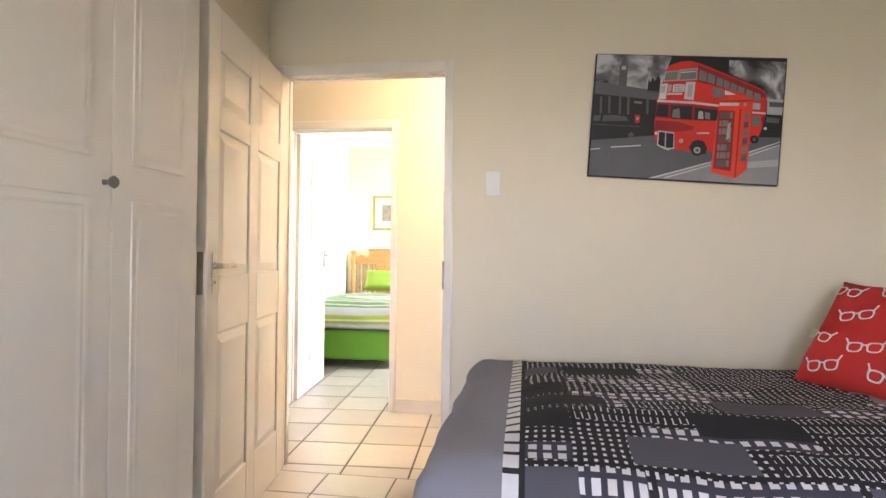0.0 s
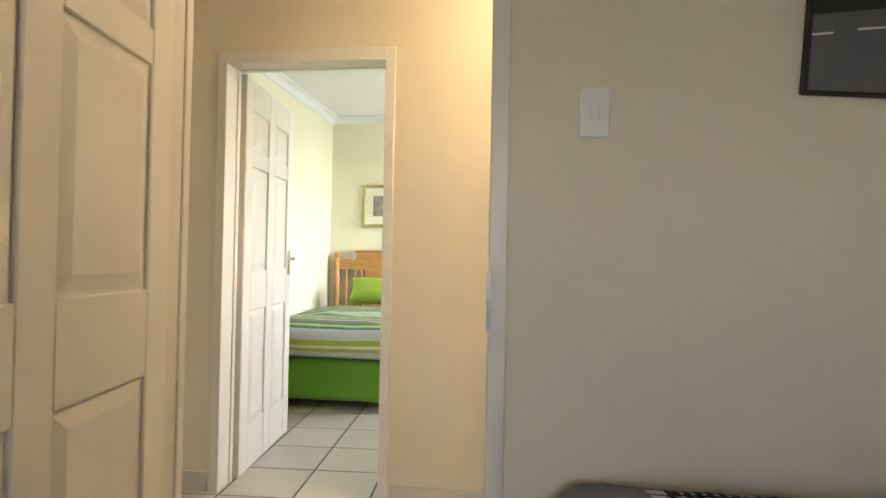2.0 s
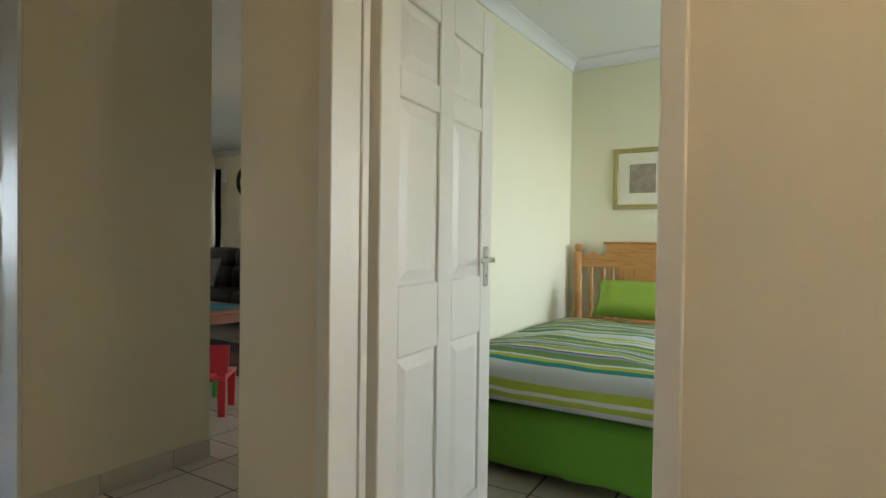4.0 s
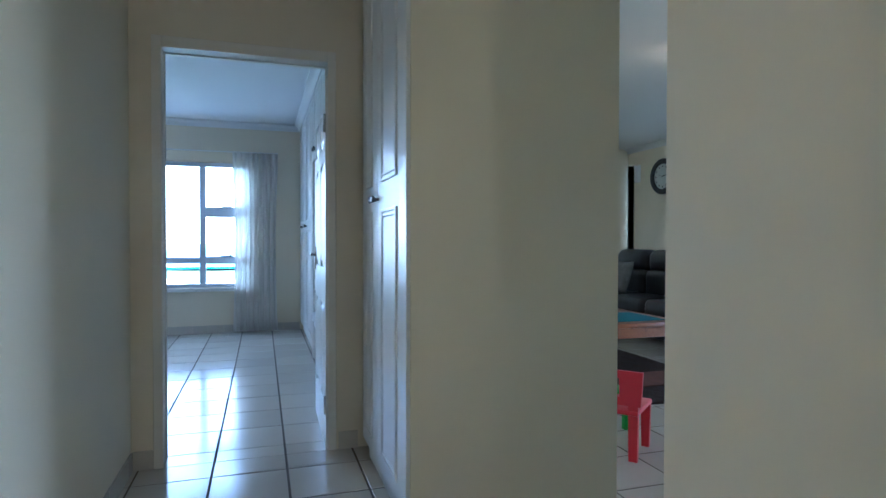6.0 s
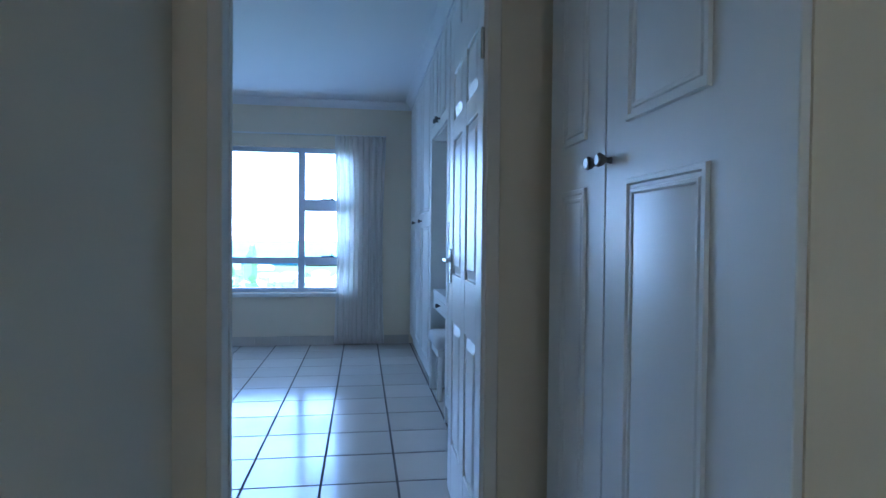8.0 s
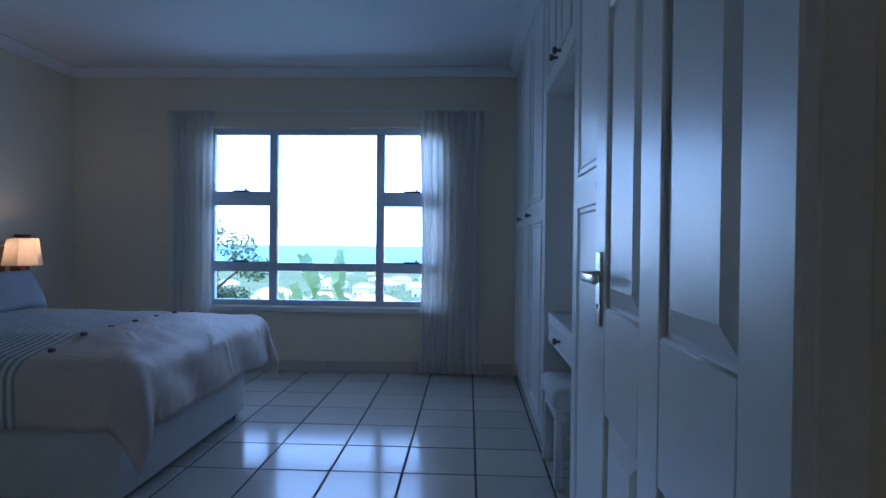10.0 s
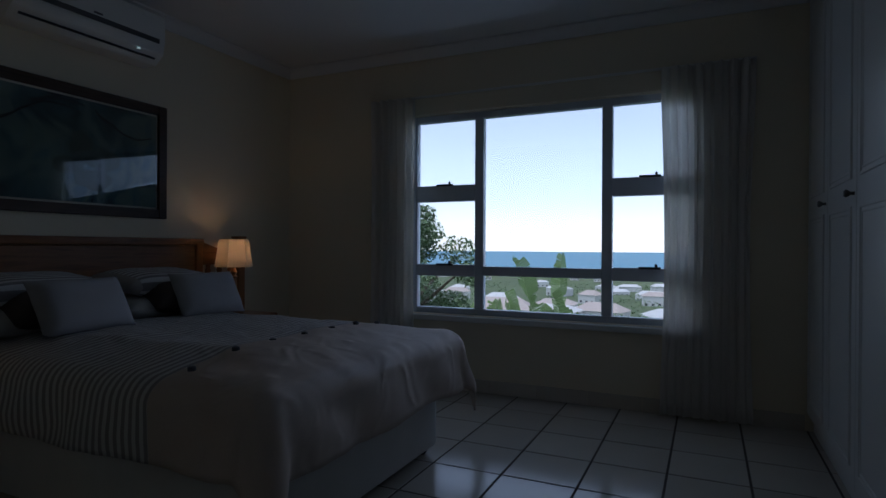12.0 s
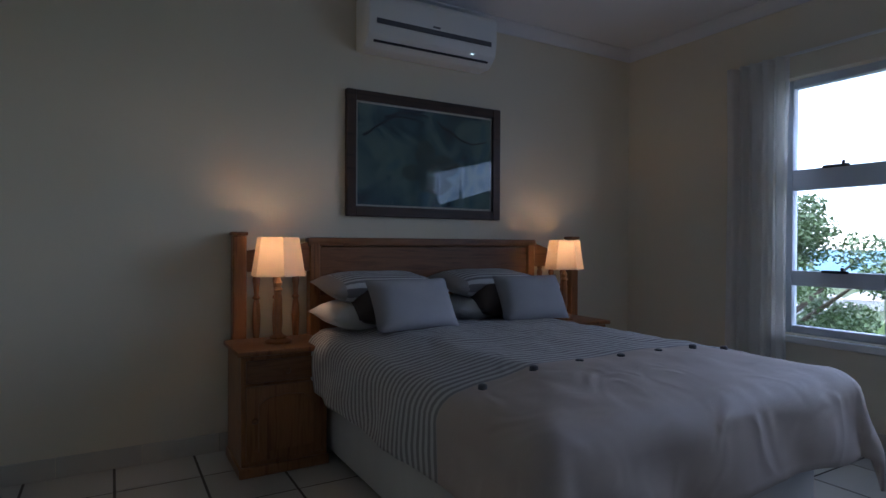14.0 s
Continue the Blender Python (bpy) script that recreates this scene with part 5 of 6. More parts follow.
ra = [bm.verts.new((-0.435, y, z)) for y, z in prof]
rb = [bm.verts.new((0.435, y, z)) for y, z in prof]
bm.faces.new(ra)
bm.faces.new(rb[::-1])
for i in range(len(prof)):
    j = (i + 1) % len(prof)
    bm.faces.new((ra[i], ra[j], rb[j], rb[i]))
bmesh.ops.bevel(bm, geom=bm.edges[:], offset=0.008, segments=2, affect="EDGES", profile=0.5)
part("casing", bm, GLOSS, ac)
part("trim_strip", boxed(-0.39, 0.39, 0.2045, 0.2085, 0.115, 0.145, bevel=0.001), SILVER, ac, "grey decorative strip")
# solid bar whose black stands for the shade inside the louvre gap
part("louvre_gap_shade", boxed(-0.39, 0.39, 0.155, 0.166, 0.025, 0.036), DARK, ac)
part("status_light", boxed(-0.27, -0.25, 0.186, 0.192, 0.050, 0.056), glow("white_led", (0.8, 1.0, 0.9), 0.5), ac)
part("name_plate", boxed(-0.02, 0.03, 0.2075, 0.2095, 0.155, 0.165), SILVER, ac)

# ---- living room ----
SHAG = material("dark_brown_shag", (0.035, 0.018, 0.012), 0.98, var=0.5, scale=20, fine=250, bump=1.0, dist=0.01)
rug = thing("rug", "dark brown shaggy rug with a patterned border", "rug", -6.0, 6.3, 0)
bm = bmesh.new()
bmesh.ops.create_grid(bm, x_segments=70, y_segments=30, size=0.5)
for v in bm.verts:
    ragged = 1 + 0.012 * noise.noise((v.co.x * 30, v.co.y * 30, 2))
    v.co = Vector((v.co.x * 3.0 * ragged, v.co.y * 1.25 * ragged, 0.022 + 0.010 * noise.noise((v.co.x * 90, v.co.y * 40, 0))))
part("shag", bm, SHAG, rug, smooth="all").modifiers.new("thickness", "SOLIDIFY").thickness = 0.02
part("border_pattern", boxed(0.75, 1.15, -0.42, 0.42, 0.028, 0.032), material("rug_rust_wool", (0.12, 0.05, 0.035), 0.98, var=0.5, scale=12, fine=250, bump=0.8), rug)
TABW = wood("reddish_brown_wood", (0.20, 0.06, 0.02), (0.34, 0.12, 0.04), along="X")
tb = thing("coffee_table", "orange-brown wooden coffee table on turned legs", "table", -5.62, 6.40, 0.03)
part("tabletop", slab(bmesh.new(), -0.55, 0.55, -0.36, 0.36, 0.41, 0.45, bevel=0.008, seg=2), TABW, tb)
part("apron", boxed(-0.50, 0.50, -0.31, 0.31, 0.32, 0.409, bevel=0.004), TABW, tb)
for sx in (-0.48, 0.48):
    for sy in (-0.29, 0.29):
        part("leg", turned(bmesh.new(), [(0.028, 0), (0.036, 0.05), (0.024, 0.10), (0.034, 0.18), (0.026, 0.26), (0.036, 0.409)], sx, sy, 0, 14), TABW, tb)
part("cloth_mat", boxed(-0.05, 0.45, -0.25, 0.25, 0.4505, 0.457, bevel=0.001), material("teal_table_mat", (0.02, 0.16, 0.20), 0.9), tb)

sofa = thing("sofa", "black leather recliner sofa with plump back cushions", "sofa", -6.70, 7.98, 0)
part("base", slab(bmesh.new(), -1.60, 1.60, -0.36, 0.42, 0.04, 0.30, bevel=0.04, seg=2), LEATHER, sofa)
for s in (-1, 1):
    part("arm", slab(bmesh.new(), *sorted((s * 1.37, s * 1.65)), -0.42, 0.44, 0.03, 0.64, bevel=0.09, seg=4), LEATHER, sofa)
for k in range(4):
    x0 = -1.36 + 0.683 * k
    part("seat_cushion", slab(bmesh.new(), x0, x0 + 0.665, -0.42, 0.16, 0.28, 0.48, bevel=0.07, seg=4), LEATHER, sofa)
    part("footrest", slab(bmesh.new(), x0, x0 + 0.665, -0.44, -0.37, 0.08, 0.29, bevel=0.03, seg=3), LEATHER, sofa)
    b1 = slab(bmesh.new(), x0, x0 + 0.665, 0.10, 0.40, 0.42, 0.78, bevel=0.09, seg=4)
    slab(b1, x0 + 0.005, x0 + 0.66, 0.14, 0.44, 0.72, 1.03, bevel=0.11, seg=4)
    part("back_cushion", b1, LEATHER, sofa)
THROW = material("patterned_grey_scatter_cotton", (0.22, 0.20, 0.18), 0.9, var=0.5, scale=14)
p = thing("scatter_cushion", "patterned grey scatter cushion resting on the black sofa", "cushion", -7.5, 7.82, 0.47)
part("cover", cushion(bmesh.new(), 0.42, 0.42, 0.13, pose(0, 0, 0.22, -18, 0, 0)), THROW, p, smooth="all")
for px in (-8.2, -7.6, -6.6, -6.1):
    p = thing("scatter_cushion", "grey scatter cushion on the seat behind the sofa", "cushion", px, 9.75, 0.62)
    part("cover", cushion(bmesh.new(), 0.42, 0.42, 0.13, pose(0, 0, 0.28, -15, 45, 10)), THROW, p, smooth="all")
s2 = thing("sofa", "pale sofa seen beyond the wide opening", "sofa", -7.2, 9.85, 0)
part("seat", slab(bmesh.new(), -1.3, 1.3, -0.4, 0.4, 0.05, 0.62, bevel=0.08, seg=3), GREYC, s2)

REDP = material("red_plastic", (0.62, 0.012, 0.03), 0.35)
kc = thing("child_chair", "small red plastic child's chair", "chair", -3.86, 5.27, 0, 40)
for sx in (-0.13, 0.13):
    part("back_leg", prism(bmesh.new(), [(sx - 0.022, 0), (sx + 0.022, 0), (sx + 0.026, 0.30), (sx - 0.026, 0.30)], -0.15, -0.12), REDP, kc)
    part("front_leg", prism(bmesh.new(), [(sx - 0.02, 0), (sx + 0.02, 0), (sx + 0.026, 0.24), (sx - 0.026, 0.24)], 0.12, 0.15), REDP, kc)
part("seat", slab(bmesh.new(), -0.16, 0.16, -0.16, 0.16, 0.24, 0.265, bevel=0.01, seg=2), REDP, kc)
bm = bmesh.new()
prism(bm, [(-0.17, 0.29), (-0.06, 0.29), (-0.06, 0.47), (-0.18, 0.47)], -0.155, -0.135)
prism(bm, [(0.06, 0.29), (0.17, 0.29), (0.18, 0.47), (0.06, 0.47)], -0.155, -0.135)
prism(bm, [(-0.06, 0.29), (0.06, 0.29), (0.06, 0.33), (-0.06, 0.33)], -0.155, -0.135)
prism(bm, [(-0.06, 0.43), (0.06, 0.43), (0.06, 0.47), (-0.06, 0.47)], -0.155, -0.135)
part("backrest", bm, REDP, kc)
GREENP = material("green_plastic", (0.05, 0.42, 0.05), 0.35)
k2 = thing("child_stool", "small green plastic child's stool", "stool", -4.22, 5.42, 0)
part("seat", slab(bmesh.new(), -0.13, 0.13, -0.13, 0.13, 0.22, 0.245, bevel=0.01, seg=2), GREENP, k2)
for sx in (-0.10, 0.10):
    for sy in (-0.10, 0.10):
        part("leg", boxed(sx - 0.018, sx + 0.018, sy - 0.018, sy + 0.018, 0, 0.221, bevel=0.004), GREENP, k2)

clock = thing("wall_clock", "round wall clock with a wide black rim", "clock", -8.145, 9.0, 2.085)
bm = bmesh.new()
turned(bm, [(0.26, -0.002), (0.26, -0.03), (0.245, -0.045), (0.20, -0.045), (0.185, -0.03), (0.185, -0.012)], n=40, axis="Y")
part("rim", bm, DARK, clock)
part("dial", turned(bmesh.new(), [(0.184, -0.012), (0.184, -0.016)], n=36, axis="Y"), material("clock_dial_paper", (0.62, 0.62, 0.58), 0.7), clock)
for k in range(12):
    a = radians(30 * k)
    part("hour_mark", boxed(0.15 * math.sin(a) - 0.008, 0.15 * math.sin(a) + 0.008, -0.0185, -0.0165, 0.15 * math.cos(a) - 0.012, 0.15 * math.cos(a) + 0.012), DARK, clock)
part("minute_hand", prism(bmesh.new(), [(-0.01, -0.006), (0.13, 0.022), (0.13, 0.03), (-0.01, 0.008)], -0.021, -0.019), DARK, clock)
part("hour_hand", prism(bmesh.new(), [(-0.006, -0.01), (-0.08, 0.03), (-0.084, 0.024), (0.004, -0.012)], -0.024, -0.022), DARK, clock)
BLUEP = material("pale_seascape_print", (0.42, 0.56, 0.66), 0.5, var=0.3, scale=3)
FRAMEW = material("limed_wood", (0.46, 0.43, 0.36), 0.5, var=0.15)
framed("framed_print", "large pale framed seascape print on the far wall", -9.94, 12.40, 1.615, 0.90, 1.03, 0, FRAMEW, 0.10, 0.04, MOUNT, 0.03, BLUEP)
framed("framed_print", "large pale framed seascape print beside a wall lamp", -11.90, 12.40, 1.615, 0.90, 1.03, 0, FRAMEW, 0.10, 0.04, MOUNT, 0.03, BLUEP)
sc = thing("wall_lamp", "lit frosted wall lamp on the far wall", "lamp", -11.0, 12.40, 2.10)
part("back_plate", boxed(-0.05, 0.05, -0.02, -0.001, -0.06, 0.06, bevel=0.004), METAL, sc)
part("shade", turned(bmesh.new(), [(0.05, -0.02), (0.10, 0.04), (0.13, 0.13), (0.125, 0.15)], 0, -0.12, 0, 20), glow("lit_frosted_glass", (1.0, 0.86, 0.55), 0.6), sc)
tlm = thing("table_lamp", "small table lamp with a peach shade", "lamp", -9.2, 12.05, 0.75)
part("shade", turned(bmesh.new(), [(0.17, 0.18), (0.10, 0.38)], n=20), SHADE, tlm)
part("base", turned(bmesh.new(), [(0.07, 0), (0.05, 0.03), (0.02, 0.05), (0.03, 0.12), (0.012, 0.20)], n=16), METAL, tlm)
sb = thing("sideboard", "long dark wooden sideboard against the far wall", "sideboard", -8.9, 12.08, 0)
part("body", boxed(-1.0, 1.0, -0.25, 0.28, 0.08, 0.72, bevel=0.006), OAK, sb)
part("top", slab(bmesh.new(), -1.04, 1.04, -0.28, 0.30, 0.721, 0.75, bevel=0.006), OAK, sb)
for sx in (-0.5, 0.5):
    part("door", slab(bmesh.new(), sx - 0.46, sx + 0.46, -0.262, -0.2505, 0.12, 0.69, bevel=0.004), OAK, sb)
cl = thing("ceiling_light", "three-arm chrome ceiling spotlight, lit", "ceiling light", -4.56, 6.52, H)
part("rose", turned(bmesh.new(), [(0.09, 0.0), (0.09, -0.015), (0.06, -0.03), (0.02, -0.035)], n=24), METAL, cl)
for k in range(3):
    a = radians(120 * k + 20)
    x, y = 0.16 * math.cos(a), 0.16 * math.sin(a)
    bm = boxed(0.0, 0.165, -0.012, 0.012, -0.06, -0.045, bevel=0.003)
    bmesh.ops.transform(bm, matrix=pose(0, 0, 0, 0, 0, 120 * k + 20), verts=bm.verts)
    arm = part("arm", bm, METAL, cl)
    part("cup", turned(bmesh.new(), [(0.022, -0.04), (0.045, -0.06), (0.055, -0.11)], x, y, 0, 18), METAL, arm)
    part("bulb", turned(bmesh.new(), [(0.048, -0.108), (0.04, -0.125), (0.01, -0.13)], x, y, 0, 18), glow("lit_spot_bulb", (1.0, 0.80, 0.5), 1.8 if k == 0 else 0.1), arm)
cr = thing("ceiling_light", "round frosted corridor ceiling light, lit", "ceiling light", 0.30, 3.45, H)
part("rim", turned(bmesh.new(), [(0.15, 0.0), (0.15, -0.02), (0.14, -0.03)], n=28), METAL, cr)
part("diffuser", turned(bmesh.new(), [(0.135, -0.03), (0.12, -0.045), (0.03, -0.05)], n=28), glow("lit_frosted_disc", (1.0, 0.86, 0.6), 0.7), cr)


# ---- outside: slope, town, sea ----
GRASS = material("dry_coastal_scrub", (0.10, 0.13, 0.05), 0.95, var=0.6, scale=0.03, fine=0.6, bump=0.3)
LEAF = material("green_foliage", (0.13, 0.20, 0.08), 0.5, var=0.5, scale=3, fine=30, bump=0)
PALE_LEAF = thin_cloth("banana_leaf", (0.30, 0.42, 0.16), 0.45)
BARK = material("grey_bark", (0.14, 0.11, 0.08), 0.9, var=0.3, scale=6)
SEA = material("blue_sea_water", (0.03, 0.20, 0.29), 0.4, var=0.15, scale=0.01, fine=0.3, bump=0.2)
HOUSEW = material("white_house_plaster", (0.62, 0.60, 0.56), 0.8, var=0.06)
ROOF_T = material("pale_tile_roof", (0.48, 0.40, 0.34), 0.8, var=0.15)


def land(d):
    """The height of the slope d metres in front of the window."""
    return -1.4 - 0.12 * d if d < 200 else max(-33.0, -25.4 - 0.03 * (d - 200))


bm = bmesh.new()
steps = [-9, -5, 0, 2, 4, 8, 14, 22, 35, 55, 80, 110, 150, 200, 260, 330, 420, 520, 640, 780, 800]
rows = []
for d in steps:
    w = 60 + d * 2.5
    z = land(max(0, d)) if d > -4 else -1.4
    row = []
    for i in range(41):
        y = 2 + (i / 20 - 1) * w
        row.append(bm.verts.new((-9.2 - d if d > -9 else 60, y, (z + (0 if d < 8 else min(4, d * 0.02) * noise.noise((d * 0.02, y * 0.02, 0)))) if d < 790 else -40)))
    rows.append(row)
for a, b2 in zip(rows, rows[1:]):
    for i in range(40):
        bm.faces.new((a[i], a[i + 1], b2[i + 1], b2[i]))
solid("ground", bm, GRASS, "sloping scrub-covered hillside down to the shore", "ground", "structure")
solid("water", boxed(-4600, -700, -4500, 4500, -32, -30), SEA, "flat blue sea reaching the horizon", "sea", "structure", smooth=False)

rng = random.Random(11)


def house(d, y, w, dp, h, roof_h, rz):
    z = land(d) - 0.5
    hs = thing("house", "distant white house with a pitched tile roof", "house", -9.2 - d, y, z, rz, group="houses on the slope")
    part("wall", boxed(-w / 2, w / 2, -dp / 2, dp / 2, 0, h), HOUSEW, hs, smooth=False)
    bm = bmesh.new()
    o = 0.4
    v = [bm.verts.new(p) for p in ((-w / 2 - o, -dp / 2 - o, h), (w / 2 + o, -dp / 2 - o, h), (w / 2 + o, dp / 2 + o, h), (-w / 2 - o, dp / 2 + o, h), (-w / 2 + dp / 3, 0, h + roof_h), (w / 2 - dp / 3, 0, h + roof_h))]
    for f in ((0, 1, 5, 4), (2, 3, 4, 5), (1, 2, 5), (3, 0, 4), (3, 2, 1, 0)):
        bm.faces.new([v[i] for i in f])
    part("roof", bm, ROOF_T if rng.random() < 0.35 else HOUSEW, hs, smooth=False)
    k = max(2, int(w / 3))
    for i in range(k):
        wx = -w / 2 + (i + 0.5) * w / k
        part("window", boxed(wx - 0.6, wx + 0.6, dp / 2 + 0.0, dp / 2 + 0.06, 1.0, 2.2), DARK, hs, smooth=False)
        part("window", boxed(wx - 0.6, wx + 0.6, -dp / 2 - 0.06, -dp / 2, 1.0, 2.2), DARK, hs, smooth=False)


for _ in range(80):
    d = rng.uniform(120, 620)
    house(d, 2 + rng.uniform(-0.75, 0.45) * (d + 8), rng.uniform(9, 17), rng.uniform(7, 10), rng.uniform(3, 6), rng.uniform(1.5, 2.6), rng.uniform(60, 120))


def leaf_cloud(name, label, kind, boxes, count, size, mat, seed):
    """Many small leaves filling uneven clumps; boxes: centre and radii."""
    r = random.Random(seed)
    verts, faces = [], []
    for _ in range(count):
        c, rad = boxes[r.randrange(len(boxes))]
        while True:
            p = Vector((r.uniform(-1, 1), r.uniform(-1, 1), r.uniform(-1, 1)))
            if 0.25 < p.length < 1:
                break
        p = Vector((c[0] + p.x * rad[0], c[1] + p.y * rad[1], c[2] + p.z * rad[2]))
        m = Euler((r.uniform(-1, 1), r.uniform(-1, 1), r.uniform(0, 6.28))).to_matrix()
        s = size * r.uniform(0.6, 1.3)
        k = len(verts)
        for q in ((-0.5, 0, 0), (0, -0.22, 0.06), (0.5, 0, 0), (0, 0.22, 0.06)):
            verts.append(p + m @ (Vector(q) * s))
        faces.append((k, k + 1, k + 2, k + 3))
    me = bpy.data.meshes.new(name)
    me.from_pydata(verts, [], faces)
    me.materials.append(mat)
    return me


tree = thing("tree", "leafy green tree close outside the window", "tree", -13.2, -1.15, -1.65)
bm = turned(bmesh.new(), [(0.14, -0.3), (0.11, 0.6), (0.08, 1.3), (0.05, 2.2), (0.02, 3.0)], n=10)
part("trunk", bm, BARK, tree)
for k in range(6):
    a = radians(60 * k)
    bm = turned(bmesh.new(), [(0.04, 0.0), (0.03, 0.5), (0.012, 1.2)], n=8)
    bmesh.ops.transform(bm, matrix=pose(0, 0, 1.0 + 0.2 * k, 50, 0, 60 * k), verts=bm.verts)
    part("limb", bm, BARK, tree)
clumps = []
for k in range(52):
    a, rr, z = rng.uniform(0, 6.28), rng.uniform(0.2, 1.5), rng.uniform(0.6, 3.5)
    top = max(0.0, z - 2.3)
    rr *= 1.0 - 0.55 * min(1.0, top)
    s = rng.uniform(0.26, 0.46) * (1.0 - 0.25 * min(1.0, top))
    clumps.append(((rr * math.cos(a), rr * math.sin(a) - 0.5 * min(1.0, top), z), (s, s, s * 0.75)))
crown = new("crown", leaf_cloud("crown", "", "", clumps, 24000, 0.085, LEAF, 3))
crown.parent = tree


def strelitzia(x, y, z, count, hgt, spread, seed):
    """A fan of stalks, each with one broad paddle split into lobes along its midrib."""
    p = thing("banana_plant", "strelitzia plant with broad split upright leaves", "plant", x, y, z, group="plants under the window")
    r = random.Random(seed)
    for k in range(count):
        f = (k + 0.5) / count * 2 - 1
        lean = f * spread + r.uniform(-5, 5)
        ln = hgt * (1 - 0.22 * abs(f)) * r.uniform(0.86, 1.0)
        blade = r.uniform(0.6, 0.95)
        m = pose(r.uniform(-0.2, 0.2), f * 0.18, 0, -lean, r.uniform(-10, 10), 0) @ pose(0, 0, 0, 0, 0, 90 + r.uniform(-80, 80))
        bm = turned(bmesh.new(), [(0.022, 0), (0.015, (ln - blade) * 0.7), (0.010, ln - blade)], n=6)
        bmesh.ops.transform(bm, matrix=m, verts=bm.verts)
        stalk = part("stalk", bm, PALE_LEAF, p)
        bm = bmesh.new()
        n2 = 22
        sag = r.uniform(0.05, 0.30)
        for side in (-1, 1):
            lift = 0.0
            for i in range(n2):
                if i % 4 == 0 or r.random() < 0.15:
                    lift = r.uniform(-0.05, 0.05)
                quad = []
                for t, edge in ((i / n2, 0), (i / n2, 1), ((i + 0.90) / n2, 1), ((i + 0.90) / n2, 0)):
                    wd = 0.11 * math.sin(math.pi * (0.06 + 0.90 * t)) ** 0.6 * edge
                    zz = ln - blade + t * blade
                    quad.append(bm.verts.new(m @ Vector((side * wd, -sag * t * t + (0.07 + lift) * edge, zz + edge * (0.05 + lift * 0.5)))))
                bm.faces.new(quad)
        part("leaf_blade", bm, PALE_LEAF, stalk)


strelitzia(-12.1, 1.50, -1.75, 6, 2.84, 17, 4)
strelitzia(-12.2, 1.05, -1.75, 10, 2.35, 36, 8)
strelitzia(-12.7, 0.75, -1.78, 9, 2.25, 40, 15)
strelitzia(-13.0, 1.60, -1.80, 9, 2.10, 40, 21)
strelitzia(-11.9, 1.70, -1.75, 9, 2.15, 42, 27)
strelitzia(-11.8, 0.80, -1.75, 9, 2.10, 44, 33)
low = []
for _ in range(40):
    low.append(((rng.uniform(-15.5, -12.6), rng.uniform(-2.6, 2.2), rng.uniform(-2.0, -0.45)), (0.45, 0.45, 0.35)))
tagged(new("shrubs", leaf_cloud("shrubs", "", "", low, 9000, 0.13, PALE_LEAF, 5)), "mixed pale green garden shrubs under the window", "shrubs", kind="stuff")
scrub = []
for _ in range(700):
    d = 8 + 500 * rng.random() ** 1.6
    y = 2 + rng.uniform(-0.85, 0.5) * (d + 8)
    s = rng.uniform(0.8, 2.6) * (0.5 + d / 160)
    scrub.append(((-9.2 - d, y, land(d) + s * 0.2), (s * 1.4, s * 1.4, s * 0.8)))
me = leaf_cloud("bushes", "", "", scrub, 26000, 1.5, LEAF, 9)
tagged(new("bushes", me), "green coastal bushes scattered over the slope", "bushes", kind="stuff")


# ---- floors: tiles in grout ----
TS = 0.355
TILE_MESH = mesh_of("tile", boxed(-TS / 2 + 0.0055, TS / 2 - 0.0055, -TS / 2 + 0.0055, TS / 2 - 0.0055, -0.006, 0.0, bevel=0.0015), TILE, smooth=False)
SKIRT_X = mesh_of("skirting_tile", boxed(-TS / 2 + 0.0015, TS / 2 - 0.0015, 0.0, 0.010, 0.0, 0.095, bevel=0.0015), TILE, smooth=False)


def tiled_floor(name, x0, x1, y0, y1, ox, oy, label, single=True):
    """A bed of grout with square tiles on it whose joints pass through (ox, oy)."""
    fl = solid(name, boxed(x0, x1, y0, y1, -0.12, -0.002), GROUT, label, "floor", "structure", smooth=False)
    i0, i1 = math.floor((x0 - ox) / TS + 0.02), math.ceil((x1 - ox) / TS - 0.02)
    j0, j1 = math.floor((y0 - oy) / TS + 0.02), math.ceil((y1 - oy) / TS - 0.02)
    rng = random.Random(5)
    verts, faces = [], []
    for i in range(i0, i1):
        for j in range(j0, j1):
            a0, a1 = max(x0, ox + i * TS), min(x1, ox + (i + 1) * TS)
            b0, b1 = max(y0, oy + j * TS), min(y1, oy + (j + 1) * TS)
            if a1 - a0 < 0.02 or b1 - b0 < 0.02:
                continue
            dz = rng.uniform(-0.0004, 0.0004)
            if single:
                t = new("tile", TILE_MESH)
                t.matrix_basis = Matrix.Translation(((a0 + a1) / 2, (b0 + b1) / 2, dz)) @ Matrix.Diagonal(((a1 - a0) / TS, (b1 - b0) / TS, 1, 1))
                t.parent = fl
            else:
                k = len(verts)
                c = 0.004
                verts += [(a0 + c, b0 + c, dz), (a1 - c, b0 + c, dz), (a1 - c, b1 - c, dz), (a0 + c, b1 - c, dz)]
                verts += [(v[0], v[1], -0.004) for v in verts[k:k + 4]]
                faces += [(k, k + 1, k + 2, k + 3)] + [(k + e, k + 4 + e, k + 4 + (e + 1) % 4, k + (e + 1) % 4) for e in range(4)]
    if not single:
        me = bpy.data.meshes.new("tiles")
        me.from_pydata(verts, [], faces)
        me.materials.append(TILE)
        t = tagged(new("tiles", me), kind="stuff")
        t.parent = fl
    return fl


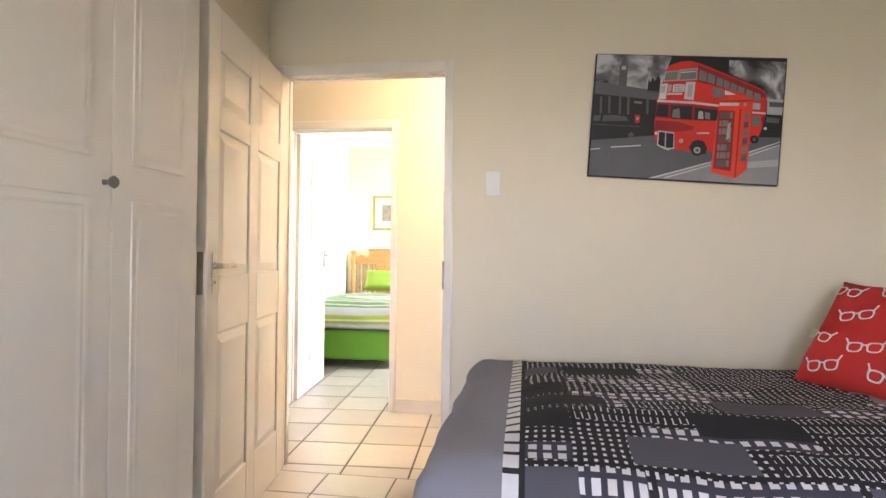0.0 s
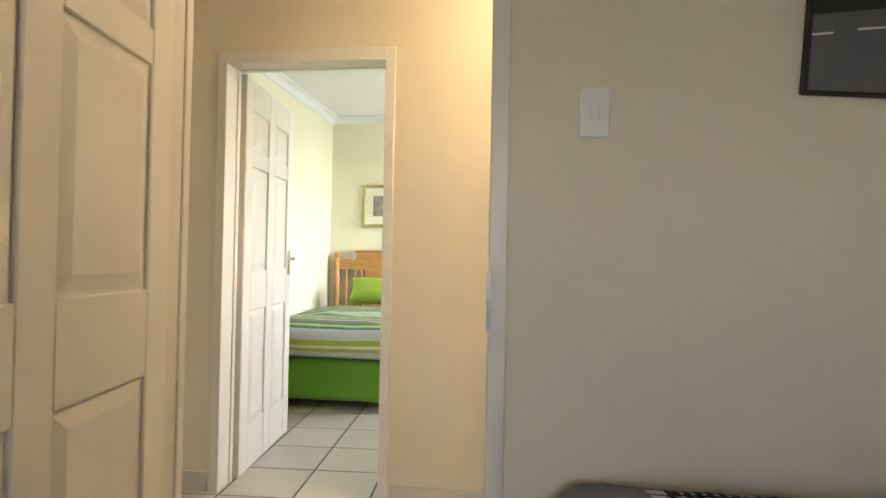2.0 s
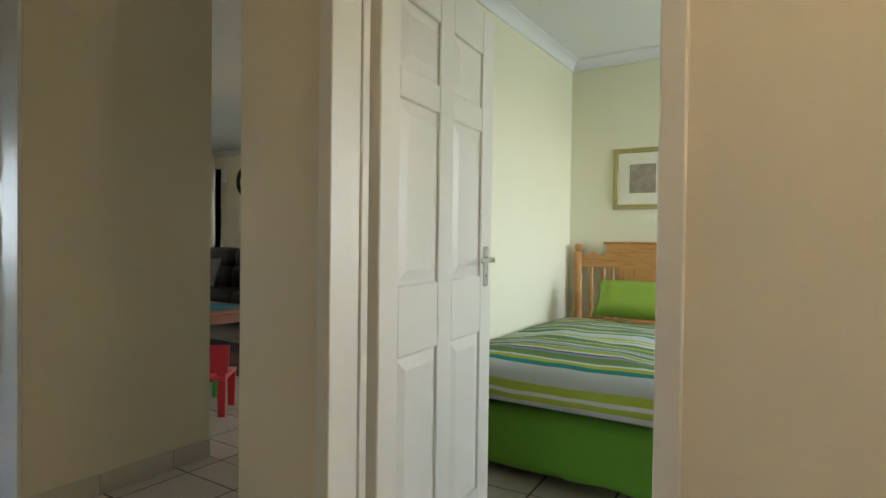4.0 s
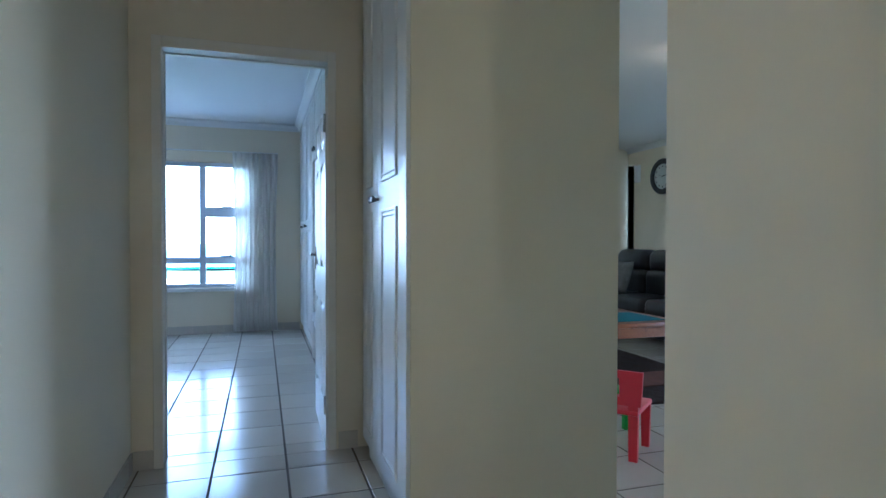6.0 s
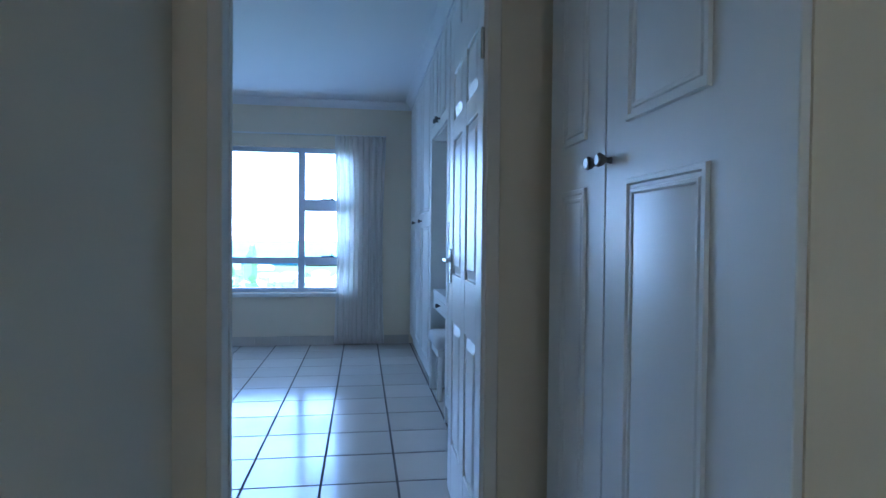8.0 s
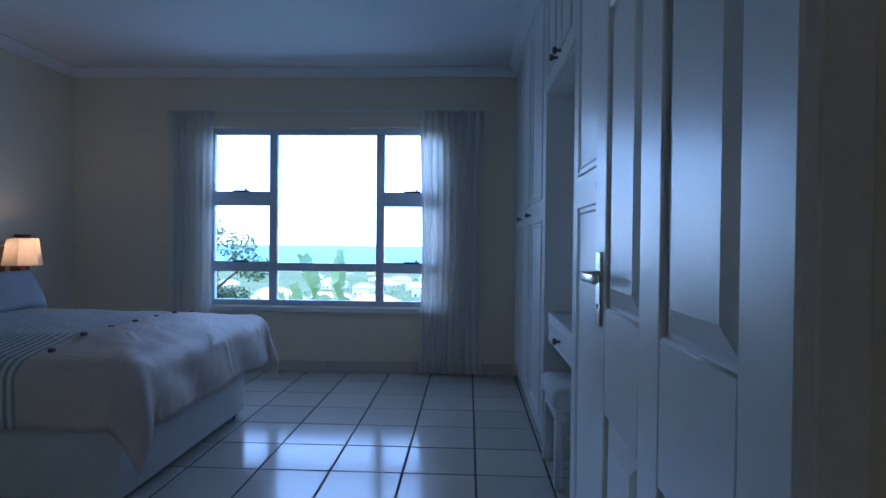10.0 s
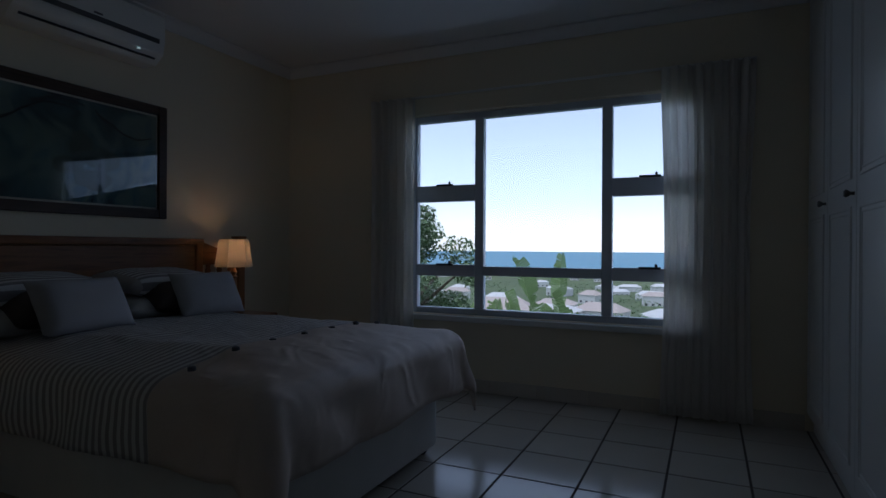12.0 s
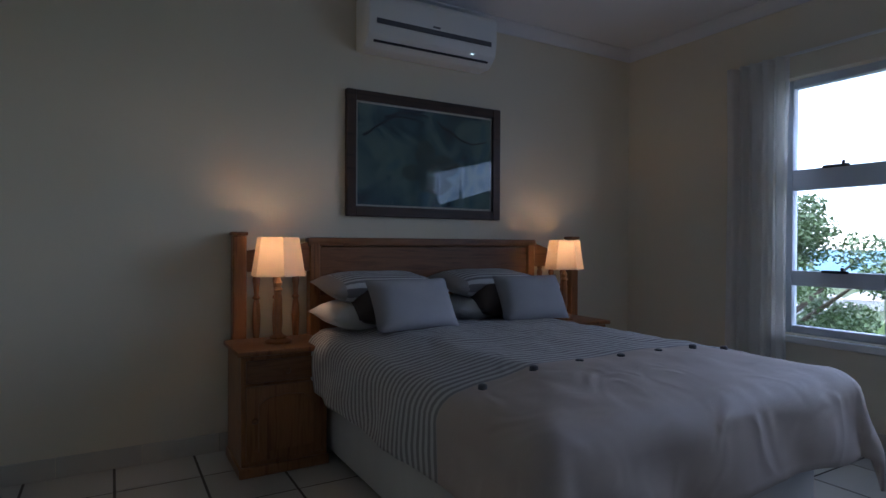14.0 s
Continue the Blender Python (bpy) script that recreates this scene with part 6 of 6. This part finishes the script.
def turned_floor(name, x0, x1, y0, y1, ox, oy, deg, label):
    """The same tiles on a grid turned by deg about (ox, oy), each cut to the floor's edges."""
    fl = solid(name, boxed(x0, x1, y0, y1, -0.12, -0.002), GROUT, label, "floor", "structure", smooth=False)
    ca, sa = math.cos(radians(deg)), math.sin(radians(deg))
    reach = int(max(abs(x0 - ox), abs(x1 - ox), abs(y0 - oy), abs(y1 - oy)) / TS) + 2
    g = 0.0055
    for i in range(-reach, reach):
        for j in range(-reach, reach):
            poly = [(ox + u * ca - v * sa, oy + u * sa + v * ca) for u, v in ((i * TS + g, j * TS + g), ((i + 1) * TS - g, j * TS + g), ((i + 1) * TS - g, (j + 1) * TS - g), (i * TS + g, (j + 1) * TS - g))]
            for axis, lim, sign in ((0, x0, 1), (0, x1, -1), (1, y0, 1), (1, y1, -1)):
                kept = []
                for p, q in zip(poly, poly[1:] + poly[:1]):
                    dp, dq = sign * (p[axis] - lim), sign * (q[axis] - lim)
                    if dp >= 0:
                        kept.append(p)
                    if dp * dq < 0:
                        f = dp / (dp - dq)
                        kept.append((p[0] + f * (q[0] - p[0]), p[1] + f * (q[1] - p[1])))
                poly = kept
            if len(poly) < 3:
                continue
            mx, my = sum(p[0] for p in poly) / len(poly), sum(p[1] for p in poly) / len(poly)
            k = len(poly)
            verts = [(p[0] - mx, p[1] - my, 0.0) for p in poly] + [(p[0] - mx, p[1] - my, -0.006) for p in poly]
            me = bpy.data.meshes.new("tile")
            me.from_pydata(verts, [], [tuple(range(k))] + [(e, k + e, k + (e + 1) % k, (e + 1) % k) for e in range(k)])
            me.materials.append(TILE)
            t = new("tile", me)
            t.matrix_basis = Matrix.Translation((mx, my, 0.0))
            t.parent = fl
    return fl


def skirting(name, axis, a0, a1, b, side, phase=0.0):
    """A row of skirting tiles along a wall face at b, on its room side."""
    rng = tagged(new(name), "row of glazed cream skirting tiles", "baseboard", kind="structure")
    n = max(1, math.ceil((a1 - a0 - phase) / TS))
    cuts = [a0] + ([a0 + phase] if phase > 0.03 else [])
    while cuts[-1] + TS < a1 - 0.02:
        cuts.append(cuts[-1] + TS)
    cuts.append(a1)
    for c0, c1 in zip(cuts, cuts[1:]):
        t = new("skirting_tile", SKIRT_X)
        turn = 0 if axis == "x" else 90
        flip = side if axis == "x" else -side
        base = pose((c0 + c1) / 2, b, 0) if axis == "x" else pose(b, (c0 + c1) / 2, 0, 0, 0, turn)
        t.matrix_basis = base @ Matrix.Diagonal(((c1 - c0) / TS, flip, 1, 1))
        t.parent = rng
    return rng


tiled_floor("floor_bedroom", -8.90, -4.31, -0.09, 4.48, -6.595, 3.175, "glossy cream ceramic floor tiles with dark joints")
tiled_floor("floor_corridor", -4.31, -1.82, 2.67, 4.785, -6.595, 3.175, "glossy cream ceramic corridor floor tiles")
turned_floor("floor_corridor_east", -1.82, 2.6, 2.776, 4.0, -1.085, 3.932, 3.6, "cream ceramic floor tiles with thin dark joints")
turned_floor("floor_green_bedroom", -2.07, 1.5, 4.0, 7.4, -1.085, 3.932, 3.6, "pale cream ceramic bedroom floor tiles")
tiled_floor("floor_first_bedroom", -1.19, 2.6, -2.29, 2.776, -1.07, 3.59, "cream ceramic floor tiles", single=False)
tiled_floor("floor_living", -6.6, -1.82, 4.785, 8.6, -6.595, 3.175, "glossy cream ceramic living room floor tiles")
tiled_floor("floor_living_far", -15.1, -1.82, 8.6, 12.52, -6.595, 3.175, "cream ceramic floor tiles", single=False)
tiled_floor("floor_living_west", -9.12, -6.6, 4.785, 8.6, -6.595, 3.175, "cream ceramic floor tiles", single=False)
skirting("baseboard_bedroom_west", "y", 0.04, 3.87, -8.70, 1, 0.08)
skirting("baseboard_bedroom_south", "x", -8.69, -4.44, 0.03, 1, 0.2)
skirting("baseboard_corridor_south", "x", -4.30, -1.20, 2.79, 1, 0.1)
skirting("baseboard_corridor_end", "y", 2.80, 2.905, -4.31, 1)
skirting("baseboard_corridor_end", "y", 3.81, 3.915, -4.31, 1)
skirting("baseboard_corridor_north", "x", -0.63, 2.4, 3.937, -1, 0.34)
skirting("baseboard_corridor_north", "x", -1.80, -1.51, 3.937, -1)
skirting("baseboard_cupboard_side", "y", 3.921, 4.785, -3.145, 1, 0.30)
skirting("baseboard_living_north", "x", -9.0, -7.87, 9.0, -1)
